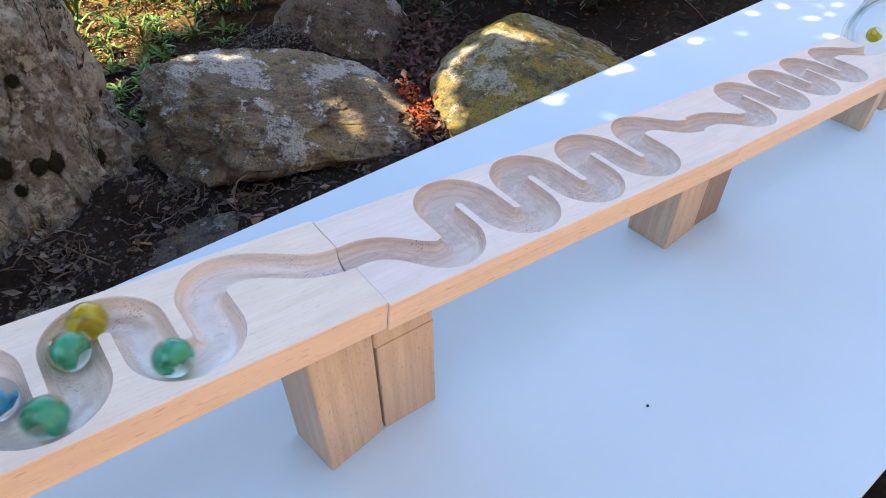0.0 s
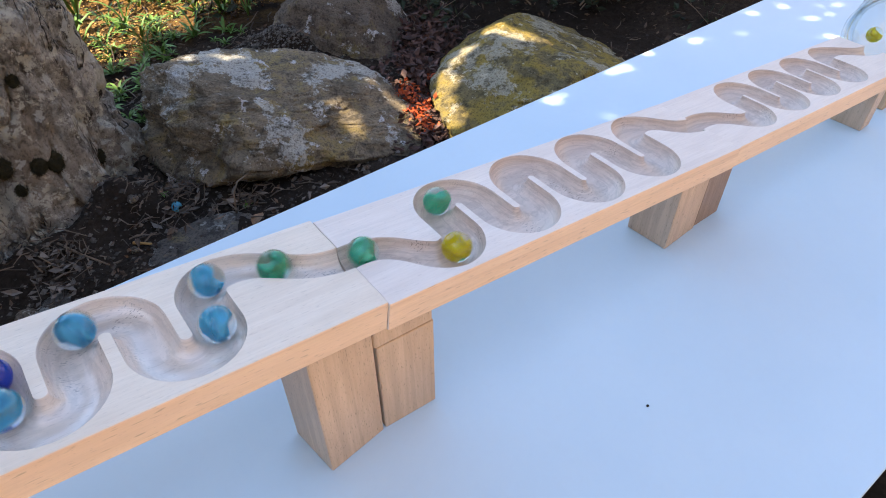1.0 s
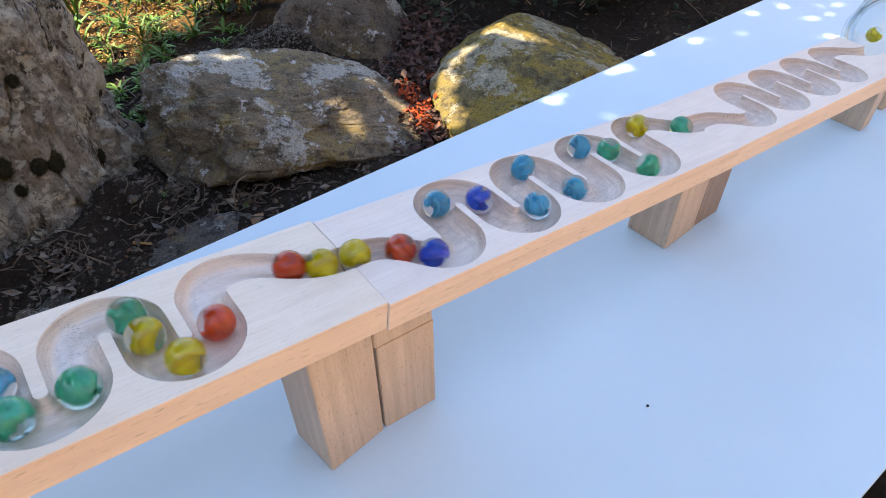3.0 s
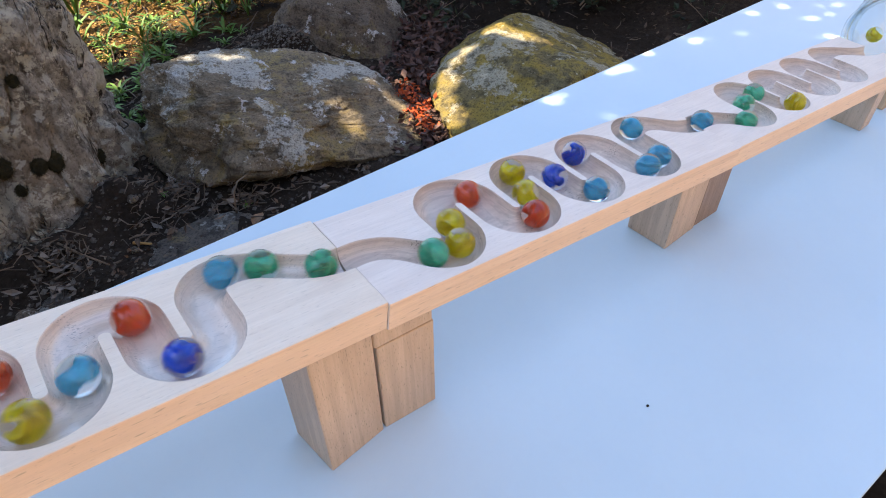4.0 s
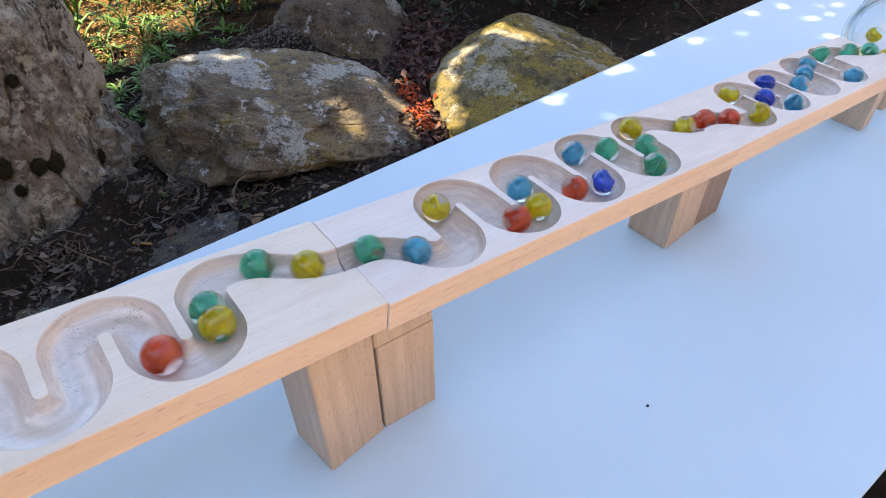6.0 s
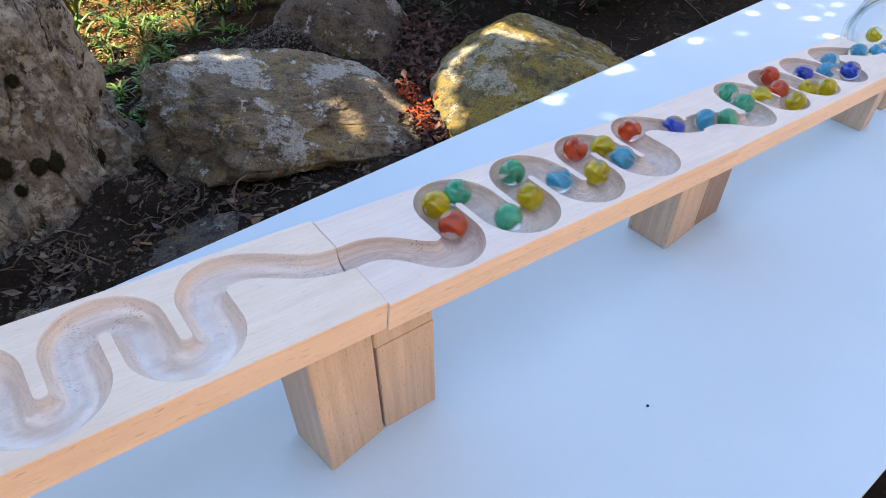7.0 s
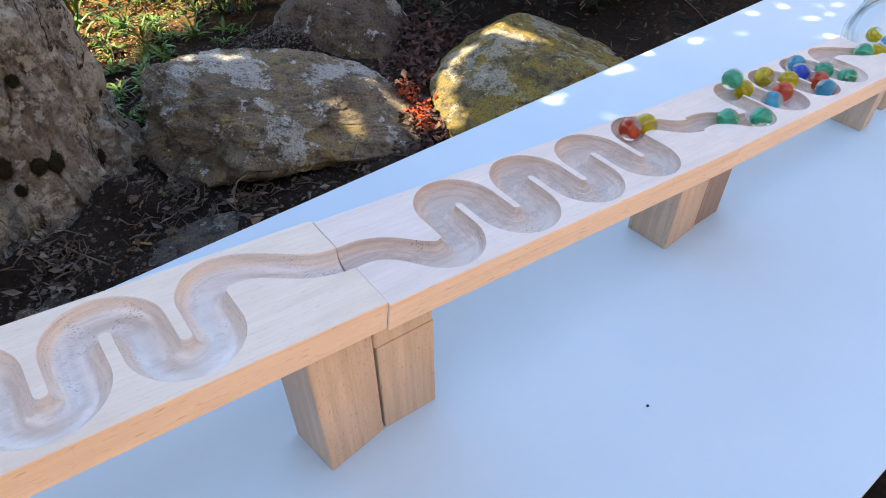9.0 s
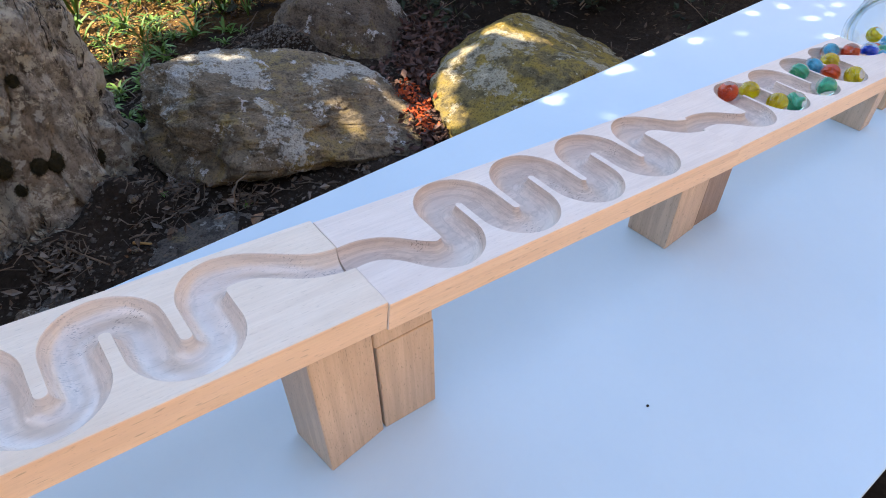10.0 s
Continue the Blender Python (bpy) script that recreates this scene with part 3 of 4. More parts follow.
ROCK_GAPS = [((0.645, 0.624, -0.155), 0.012), ((0.657, 0.594, -0.153), 0.012), ((0.676, 0.573, -0.155), 0.011), ((0.689, 0.547, -0.156), 0.009),
              ((0.673, 0.633, -0.153), 0.004), ((0.746, 0.632, -0.173), 0.003), ((0.761, 0.612, -0.178), 0.003), ((0.577, 0.608, -0.166), 0.009),
              ((0.544, 0.595, -0.176), 0.011), ((0.504, 0.567, -0.185), 0.012), ((0.475, 0.544, -0.195), 0.013), ((0.459, 0.516, -0.205), 0.014),
              ((0.453, 0.488, -0.209), 0.014), ((0.464, 0.544, -0.226), 0.01)]
EDGE_GAPS = [((0.321, 0.617, -0.187), 0.008), ((0.32, 0.592, -0.194), 0.011), ((0.327, 0.574, -0.207), 0.01), ((0.317, 0.551, -0.219), 0.004),
              ((0.439, 0.708, -0.213), 0.008), ((0.418, 0.649, -0.202), 0.01), ((0.413, 0.617, -0.206), 0.009), ((0.406, 0.55, -0.237), 0.004),
              ((0.128, 0.788, -0.114), 0.006), ((0.16, 0.782, -0.119), 0.006), ((0.193, 0.781, -0.125), 0.006), ((0.223, 0.767, -0.131), 0.006)]
GARDEN_GAPS = [((0.479, 0.658, -0.227), 0.012), ((0.511, 0.597, -0.185), 0.006), ((0.429, 0.581, -0.225), 0.012), ((0.444, 0.562, -0.231), 0.01),
              ((0.422, 0.526, -0.235), 0.008), ((0.109, 1.251, -0.217), 0.05), ((0.079, 1.203, -0.221), 0.03), ((0.244, 1.212, -0.198), 0.09),
              ((0.21, 1.252, -0.206), 0.09), ((0.291, 1.196, -0.205), 0.08), ((0.054, 0.979, -0.205), 0.02), ((0.026, 0.779, -0.091), 0.02),
              ((0.092, 1.06, -0.205), 0.025), ((0.177, 1.126, -0.21), 0.02), ((0.124, 1.087, -0.214), 0.015), ((0.131, 1.156, -0.212), 0.03),
              ((0.249, 1.131, -0.208), 0.012), ((0.332, 1.149, -0.198), 0.05), ((0.375, 1.137, -0.207), 0.03), ((0.178, 1.236, -0.213), 0.03),
              ((0.24, 1.169, -0.207), 0.025), ((0.184, 1.308, -0.212), 0.08)]


def build_crown():
    """The leafy crown overhead, out of view, which throws the dappled shade."""
    rng = random.Random(11)
    a = SUN_WAY.orthogonal().normalized()
    b = SUN_WAY.cross(a)
    gaps = [(Vector(p).dot(a), Vector(p).dot(b), r * k) for some, k in ((TABLE_GAPS, 0.35), (ROCK_GAPS, 0.95), (EDGE_GAPS, 0.55), (GARDEN_GAPS, 0.8))
            for p, r in some]
    verts, faces = [], []
    step = 0.017
    for iu in range(150):
        for iv in range(124):
            for layer in range(2):
                shade = Vector((-0.85 + step * (iu + rng.uniform(0, 1)), -0.58 + step * (iv + rng.uniform(0, 1)), 0))
                if shade.y > 1.12 and shade.x < 0.45 and noise.noise((shade.x * 5, shade.y * 9, 3.0)) > 0.08:
                    continue
                u, v = shade.dot(a), shade.dot(b)
                size = rng.uniform(0.031, 0.050)
                near = [g for g in gaps if (u - g[0]) ** 2 + (v - g[1]) ** 2 < (g[2] + size * 0.7) ** 2]
                p = shade - SUN_WAY * rng.uniform(2.5, 3.1)
                turn = rng.uniform(0, 2 * math.pi)
                way = (a * math.cos(turn) + b * math.sin(turn) + SUN_WAY * rng.uniform(-0.4, 0.4)).normalized()
                side = way.cross(SUN_WAY).normalized()
                k, h = len(verts), size * 0.62
                rim = [p - way * h, p + side * h * 0.72 - way * h * 0.1, p + way * h, p - side * h * 0.72 - way * h * 0.1]
                probe = rim + [p] + [(q + w) / 2 for q, w in zip(rim, rim[1:] + rim[:1])] + [(q + p) / 2 for q in rim]
                wa, wb, sa, sb = way.dot(a), way.dot(b), side.dot(a), side.dot(b)
                cu, cv = p.dot(a), p.dot(b)
                if any(abs((gu - cu) * wa + (gv - cv) * wb) + abs((gu - cu) * sa + (gv - cv) * sb) / 0.72 < h * (0.86 if r > 0.001 else 0.62) for gu, gv, r in near):
                    continue
                if any((q.dot(a) - gu) ** 2 + (q.dot(b) - gv) ** 2 < r * r for gu, gv, r in near for q in probe):
                    continue
                verts += rim
                faces += [(k, k + 1, k + 2), (k, k + 2, k + 3)]
    me = bpy.data.meshes.new("crown")
    me.from_pydata([tuple(v - TREE.location) for v in verts], [], faces)
    me.materials.append(CROWN)
    ob = new("crown", me)
    ob.parent = TREE
    tagged(ob, "dense green crown of small leaves", kind="stuff")


build_crown()


# ---------------------------------------------------------------- litter, twigs and plants
def scatter(rng, x0, x1, y0, y1):
    x, y = rng.uniform(x0, x1), rng.uniform(y0, y1)
    return Vector((x, y, ground_height(x, y)))


def chip(bm, rng, p, r):
    """A small angular stone or crumb."""
    tip = [bm.verts.new(p + r * rng.uniform(0.6, 1.2) * Vector(d)) for d in ((1, 0, 0.2), (0.1, 1, 0), (-1, 0, 0), (0, -1, 0.15), (0.1, 0.2, 0.8), (0, 0, -0.7))]
    for i in range(4):
        q, w = tip[i], tip[(i + 1) % 4]
        bm.faces.new((q, w, tip[4]))
        bm.faces.new((w, q, tip[5]))


def build_litter():
    rng = random.Random(21)
    bm = bmesh.new()
    for _ in range(14000):
        p = scatter(rng, -0.55, 1.6, 0.25, 1.8)
        if p.x > 0.72 and rng.random() < 0.35:
            continue
        p.z += rng.uniform(0.0, 0.012)
        way = Vector((rng.gauss(0, 1), rng.gauss(0, 1), rng.gauss(0, 0.5))).normalized()
        side = way.cross(Vector((rng.gauss(0, 0.7), rng.gauss(0, 0.7), 1))).normalized()
        n = rng.choice((0.003, 0.005, 0.007, 0.010, 0.015)) * rng.uniform(0.7, 1.3)
        leaf(bm, p, way, side, n, n * rng.uniform(0.2, 0.6), rng.uniform(-0.6, 0.6))
    tagged(new("leaf_litter", mesh_of("leaf_litter", bm, DRY_LEAF)), "brown dry leaves lying on dark soil", "leaf litter", kind="stuff")
    bm = bmesh.new()
    for _ in range(1500):
        p = scatter(rng, -0.5, 1.4, 0.25, 1.5)
        if p.x > 0.72 and rng.random() < 0.6:
            continue
        p.z += rng.uniform(0.002, 0.014)
        way = Vector((rng.gauss(0, 1), rng.gauss(0, 1), rng.gauss(0, 0.2))).normalized()
        n = rng.choice((0.012, 0.02, 0.03, 0.06)) * rng.uniform(0.7, 1.4)
        mid = p + way * n * 0.5 + spread(rng) * n * 0.1
        r = rng.uniform(0.0004, 0.0013)
        tube(bm, [p, mid, p + way * n], [r, r, r * 0.6], 5)
    for cx, cy, sx, n in ((-0.135, 0.555, 0.025, 60), (0.055, 0.600, 0.030, 90), (0.13, 0.565, 0.03, 50), (-0.02, 0.545, 0.03, 30)):
        for _ in range(n):
            x, y = rng.gauss(cx, sx), rng.gauss(cy, sx)
            p = Vector((x, y, ground_height(x, y) + rng.uniform(0.002, 0.016)))
            way = Vector((rng.gauss(0, 1), rng.gauss(0, 1), rng.gauss(0, 0.35))).normalized()
            m_ = rng.uniform(0.008, 0.035)
            r = rng.uniform(0.0004, 0.0011)
            tube(bm, [p, p + way * m_ * 0.5 + spread(rng) * m_ * 0.18, p + way * m_], [r, r, r * 0.5], 5)
    tagged(new("twig_litter", mesh_of("twig_litter", bm, TWIG)), "thin dry twigs and stems on the soil", "twigs", kind="stuff")
    bm = bmesh.new()
    for _ in range(24000):
        p = scatter(rng, -0.05, 0.55, 1.05, 1.9)
        if noise.noise((p.x * 9, p.y * 9, 2.0)) < -0.12:
            continue
        p.z += rng.uniform(0.002, 0.03)
        way = Vector((rng.gauss(0, 1), rng.gauss(0, 1), rng.gauss(0, 0.4))).normalized()
        side = way.cross(spread(rng)).normalized()
        n = rng.uniform(0.002, 0.008)
        leaf(bm, p, way, side, n, n * rng.uniform(0.2, 0.6))
    tagged(new("dry_grass", mesh_of("dry_grass", bm, STRAW)), "straw-coloured dry grass and leaves", "dry grass", kind="stuff")
    bm = bmesh.new()
    for cx, cy, sx, n in ((0.424, 0.524, 0.008, 60), (0.440, 0.566, 0.011, 110), (0.452, 0.618, 0.012, 110), (0.515, 0.628, 0.006, 30)):
        for _ in range(n):
            x, y = rng.gauss(cx, sx), rng.gauss(cy, sx)
            p = Vector((x, y, ground_height(x, y) + rng.uniform(0.010, 0.035)))
            way = Vector((rng.gauss(0, 1), rng.gauss(0, 1), rng.gauss(0, 0.6))).normalized()
            side = way.cross(spread(rng)).normalized()
            m_ = rng.uniform(0.005, 0.013)
            leaf(bm, p, way, side, m_, m_ * rng.uniform(0.3, 0.7), rng.uniform(-0.7, 0.7))
    tagged(new("red_leaves", mesh_of("red_leaves", bm, RED_LEAF)), "orange-red dry leaves heaped between the rocks", "fallen leaves", kind="stuff")
    bm = bmesh.new()
    for cx, cy, sx, n in ((-0.130, 0.550, 0.016, 45), (-0.165, 0.51, 0.02, 25), (0.02, 0.56, 0.025, 25), (0.09, 0.545, 0.03, 35), (0.06, 0.62, 0.02, 30), (0.20, 0.50, 0.05, 30)):
        for _ in range(n):
            x, y = rng.gauss(cx, sx), rng.gauss(cy, sx * 0.7)
            p = Vector((x, y, ground_height(x, y) + rng.uniform(0.003, 0.018)))
            way = Vector((rng.gauss(0, 1), rng.gauss(0, 1), rng.gauss(0, 0.5))).normalized()
            side = way.cross(spread(rng)).normalized()
            m_ = rng.uniform(0.006, 0.024)
            leaf(bm, p, way, side, m_, m_ * rng.uniform(0.15, 0.6), rng.uniform(-0.9, 0.9))
    tagged(new("withered_leaves", mesh_of("withered_leaves", bm, PALE_LEAF)), "pale grey withered leaves heaped on the soil", "fallen leaves", kind="stuff")
    bm = bmesh.new()
    for _ in range(1500):
        x, y = rng.gauss(0.345, 0.055), rng.gauss(0.865, 0.03)
        chip(bm, rng, Vector((x, y, ground_height(x, y) + 0.0005)), 0.0007 + 0.0032 * rng.random() ** 2)
    tagged(new("gravel", mesh_of("gravel", bm, GREY_CRUMB)), "heap of grey crumbs of earth behind a boulder", "gravel", kind="stuff")
    bm = bmesh.new()
    for _ in range(2000):
        k = rng.random()
        x, y = 0.41 + 0.24 * k + rng.gauss(0, 0.035), 0.50 + 0.34 * k + rng.gauss(0, 0.04)
        p = Vector((x, y, ground_height(x, y) + rng.uniform(0.002, 0.022)))
        way = Vector((rng.gauss(0, 1), rng.gauss(0, 1), rng.gauss(0, 0.5))).normalized()
        side = way.cross(spread(rng)).normalized()
        m_ = rng.uniform(0.008, 0.026)
        leaf(bm, p, way, side, m_, m_ * rng.uniform(0.3, 0.55), rng.uniform(-0.7, 0.7))
    tagged(new("brown_leaves", mesh_of("brown_leaves", bm, BROWN_LEAF)), "curled reddish-brown leaves heaped between the rocks", "fallen leaves", kind="stuff")
    bm = bmesh.new()
    for _ in range(20000):
        p = scatter(rng, -0.5, 0.75, 0.2, 1.0) if rng.random() < 0.85 else scatter(rng, -0.5, 1.5, -0.8, 0.2)
        chip(bm, rng, p, 0.0008 + 0.005 * rng.random() ** 4)
    tagged(new("gravel", mesh_of("gravel", bm, PEBBLE)), "small dark stones and crumbs of soil", "gravel", kind="stuff")


build_litter()


def weed(at, n, size, seed, label, blade=False, mat=None):
    """A small plant: leaves that rise from one crown, each on its stalk."""
    rng = random.Random(seed)
    at = Vector((at[0], at[1], ground_height(*at)))
    t = thing("weed", Matrix.Translation(at), label, "plant")
    for k in range(n):
        a = 2 * math.pi * k / n + rng.uniform(-0.5, 0.5)
        out = Vector((math.cos(a), math.sin(a), 0))
        bm = bmesh.new()
        long_ = size * rng.uniform(0.7, 1.25)
        wide = long_ * (0.07 if blade else 0.19)
        up = rng.uniform(1.0, 2.2) if blade else rng.uniform(0.3, 1.6)
        side = Vector((-out.y, out.x, 0))
        rows = []
        for i in range(6):
            u = i / 5
            c = out * long_ * (0.55 * u + 0.35 * u * u) + Vector((0, 0, long_ * up * (u - 0.55 * u * u)))
            w = wide * (math.sin(math.pi * min(1, u * 0.92 + 0.05)) ** (0.5 if blade else 1.0)) * (1 if blade else (0.25 if u < 0.2 else 1))
            rows.append([bm.verts.new(c + side * w * s_ + Vector((0, 0, abs(s_) * w * 0.35))) for s_ in (-0.5, 0, 0.5)])
        for r0, r1 in zip(rows, rows[1:]):
            for j in (0, 1):
                bm.faces.new((r0[j], r0[j + 1], r1[j + 1], r1[j]))
        part("leaf", bm, mat or GREEN, t, smooth=True)
    return t


LOW_WEED = "low green weed with oval leaves in the soil"
seed = 40
for (x, y, n, size) in ((0.035, 0.90, 9, 0.055), (0.065, 0.95, 9, 0.060), (0.03, 0.99, 8, 0.06), (0.075, 1.02, 8, 0.05), (0.10, 0.93, 7, 0.045), (0.02, 1.08, 8, 0.06),
                        (0.10, 1.09, 8, 0.055), (0.15, 1.05, 7, 0.05), (0.19, 1.14, 8, 0.06), (0.05, 0.85, 7, 0.04), (0.14, 1.16, 7, 0.06), (0.24, 1.22, 8, 0.05),
                        (0.08, 0.83, 6, 0.035), (0.095, 0.87, 7, 0.04), (0.065, 0.80, 6, 0.03), (0.12, 0.98, 7, 0.045), (0.17, 1.00, 7, 0.04), (0.21, 1.06, 6, 0.04), (0.28, 0.98, 5, 0.03), (0.108, 0.525, 4, 0.016), (0.022, 0.608, 4, 0.016), (0.31, 1.02, 5, 0.04)):
    seed += 1
    weed((x, y), n + 8, size * 0.55, seed, LOW_WEED)
    if size > 0.02:
        weed((x + 0.018 * math.cos(seed), y + 0.025 * math.sin(seed)), n + 5, size * 0.42, seed + 200, LOW_WEED)
for (x, y, n, size) in ((0.33, 1.10, 12, 0.075), (0.29, 1.15, 10, 0.07), (0.37, 1.07, 9, 0.06), (0.25, 1.05, 7, 0.05), (-0.02, 1.18, 7, 0.16), (0.04, 1.25, 7, 0.17), (0.09, 1.30, 6, 0.16),
                        (0.18, 1.45, 9, 0.12), (0.30, 1.50, 9, 0.12), (0.0, 1.5, 8, 0.15), (0.13, 1.22, 8, 0.05), (0.20, 1.30, 9, 0.06), (0.26, 1.24, 8, 0.05), (0.34, 1.30, 9, 0.06),
                        (0.06, 1.16, 7, 0.09), (0.03, 1.10, 6, 0.12), (0.36, 1.14, 12, 0.06), (0.40, 1.18, 9, 0.05)):
    seed += 1
    weed((x, y), n, size, seed, "tuft of narrow green grass blades", True)


strew = random.Random(61)
for _ in range(26):
    seed += 1
    spot = (strew.uniform(0.06, 0.36), strew.uniform(1.02, 1.45))
    if strew.random() < 0.6:
        weed(spot, strew.randint(9, 14), strew.uniform(0.022, 0.038), seed, LOW_WEED)
    else:
        weed(spot, strew.randint(8, 12), strew.uniform(0.035, 0.065), seed, "tuft of narrow green grass blades", True)


def stick(name, label, points, radius, mat):
    """A single twig or stalk through the points."""
    bm = bmesh.new()
    pts = [Vector(p) for p in points]
    tube(bm, pts, [radius * (1 - 0.4 * i / len(pts)) for i in range(len(pts))], 7)
    tagged(new(name, mesh_of(name, bm, mat, smooth=True)), label, name, "sticks on the soil")


def on_soil(x, y, up=0.002):
    return (x, y, ground_height(x, y) + up)


stick("twig", "brown bent twig lying on the soil", (on_soil(-0.125, 0.580, 0.006), on_soil(-0.108, 0.556, 0.006), on_soil(-0.094, 0.531, 0.005), on_soil(-0.084, 0.517, 0.003)), 0.0016, STEM)
stick("twig", "short pale chip of wood on the soil", (on_soil(-0.046, 0.545), on_soil(-0.036, 0.537, 0.003), on_soil(-0.027, 0.529)), 0.0021, STRAW)
stick("stalk", "upright bent dry plant stalk beside a stone", (on_soil(0.088, 0.512), on_soil(0.090, 0.515, 0.020), on_soil(0.094, 0.520, 0.036), on_soil(0.106, 0.532, 0.044), on_soil(0.126, 0.545, 0.046)), 0.0013, STEM)
stick("stalk", "thin dry stalk leaning on withered leaves", (on_soil(-0.138, 0.540, 0.004), on_soil(-0.142, 0.548, 0.018), on_soil(-0.150, 0.556, 0.028)), 0.0010, STEM)


def pebble(x, y, r, seed, label):
    bm = bmesh.new()
    bmesh.ops.create_icosphere(bm, subdivisions=3, radius=r)
    for v in bm.verts:
        v.co *= 1 + 0.30 * noise.noise(v.co / r * 0.9 + Vector((seed, 0, 0))) + 0.08 * noise.noise(v.co / r * 3)
        v.co.z *= 0.7
    ob = new("pebble", mesh_of("pebble", bm, ROCK_BROWN, smooth=True))
    ob.location = on_soil(x, y, r * 0.35)
    tagged(ob, label, "pebble", "pebbles on the soil")


pebble(-0.0488, 0.533, 0.0060, 3, "small pale angular stone on the soil")
pebble(-0.190, 0.490, 0.0130, 5, "pale grey stone half sunk in the soil")
pebble(-0.163, 0.470, 0.0060, 8, "small grey stone on the soil")
pebble(-0.020, 0.600, 0.0070, 9, "small grey stone beside the tree's root")
pebble(0.050, 0.7285, 0.0060, 12, "small pale stone between tree and boulder")

bm = bmesh.new()
rows = []
for i in range(9):
    u = i / 8
    w = 0.0085 * math.sin(math.pi * (0.06 + 0.9 * u)) ** 0.8
    rows.append([bm.verts.new((0.024 * (u - 0.5), w * k * 0.8, 0.004 * k * k + 0.003 * math.sin(4 * u + k))) for k in (-1, -0.5, 0, 0.5, 1)])
for r0, r1 in zip(rows, rows[1:]):
    for j in range(4):
        bm.faces.new((r0[j], r0[j + 1], r1[j + 1], r1[j]))
fallen = new("fallen_leaf", mesh_of("fallen_leaf", bm, TAN_LEAF, smooth=True))
fallen.matrix_world = pose(*on_soil(0.104, 0.476, 0.004), 12, -6, 25)
tagged(fallen, "tan dry curled leaf on the soil by the table", "fallen leaf")


def shrub(at, size, n, seed):
    """A bare-stemmed dark shrub: a tangle of thin stems with small leaves, their shade put into the colour."""
    rng = random.Random(seed)
    at = Vector((at[0], at[1], ground_height(*at)))
    t = thing("shrub", Matrix.Translation(at), "dark shaded shrub with thin tangled bare stems", "shrub")
    stems, leaves = bmesh.new(), bmesh.new()
    for _ in range(n):
        p = Vector((rng.uniform(-0.5, 0.5) * size, rng.uniform(-0.3, 0.3) * size, 0))
        way = Vector((rng.gauss(0, 0.8), rng.gauss(0, 0.6), 1)).normalized()
        pts = [p]
        for i in range(7):
            way = (way + 0.5 * spread(rng)).normalized()
            pts.append(pts[-1] + way * size * 0.10)
            for _ in range(9):
                q = pts[-1] + spread(rng) * size * 0.06
                d = spread(rng)
                m_ = rng.uniform(0.014, 0.03)
                leaf(leaves, q, d, d.orthogonal().normalized(), m_, m_ * 0.5)
        r = rng.uniform(0.0008, 0.0024)
        tube(stems, pts, [r * (1 - 0.1 * i) for i in range(8)], 5)
    part("stems", stems, STEM, t)
    part("foliage", leaves, SHADED_GREEN, t)


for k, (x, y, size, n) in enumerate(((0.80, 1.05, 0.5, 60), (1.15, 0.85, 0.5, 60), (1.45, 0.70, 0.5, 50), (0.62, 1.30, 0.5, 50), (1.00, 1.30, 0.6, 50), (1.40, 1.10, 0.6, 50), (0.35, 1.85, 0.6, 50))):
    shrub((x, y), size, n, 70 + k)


def moss_tuft(a, z, r, seed):
    """A cushion of moss half sunk in the bark: a low mound set with many short upright shoots."""
    rng = random.Random(seed)
    bm = bmesh.new()
    bmesh.ops.create_icosphere(bm, subdivisions=4, radius=1)
    for v in list(bm.verts):
        p = v.co.copy()
        k = 1 + 0.30 * noise.noise(p * 2 + Vector((seed, 0, 0))) + 0.10 * noise.noise(p * 7)
        v.co = Vector((p.x * r * k * 0.5, p.y * r * k, p.z * r * k * 1.15))
    bm.normal_update()
    for v in list(bm.verts):
        for _ in range(2):
            d = (v.normal + 0.7 * spread(rng)).normalized()
            leaf(bm, v.co - d * 0.001, d, d.orthogonal().normalized(), rng.uniform(0.002, 0.0055), 0.0008)
    a = radians(a)
    q = max(bark_radius(a + 0.04 * d, z + 0.006 * e) for d in (-1, 0, 1) for e in (-1, 0, 1)) - r * 0.25
    ob = new("moss_tuft", mesh_of("moss_tuft", bm, MOSS, smooth=False))
    ob.matrix_world = Matrix.Translation(TREE_AT + Vector((q * math.cos(a), q * math.sin(a), z))) @ Matrix.Rotation(a, 4, "Z")
    tagged(ob, "olive-brown cushion of moss on the tree's bark", "moss", "moss on the tree")


for k, (a, z, r) in enumerate(((286, 0.150, 0.009), (293, 0.142, 0.012), (320, 0.098, 0.008), (276, 0.128, 0.006), (294, 0.255, 0.0055), (274, 0.160, 0.011))):
    moss_tuft(a, z, r, k)

bm = bmesh.new()
bmesh.ops.create_icosphere(bm, subdivisions=2, radius=0.0009, matrix=Matrix.Diagonal((1.2, 1, 0.6, 1)))
tagged(new("crumb", mesh_of("crumb", bm, SOIL)), "dark crumb of soil on the white table", "crumb").location = (0.1427, -0.1012, 0.0004)


# ---------------------------------------------------------------- jar
JAR = (0.579, 0.002, 0.079)


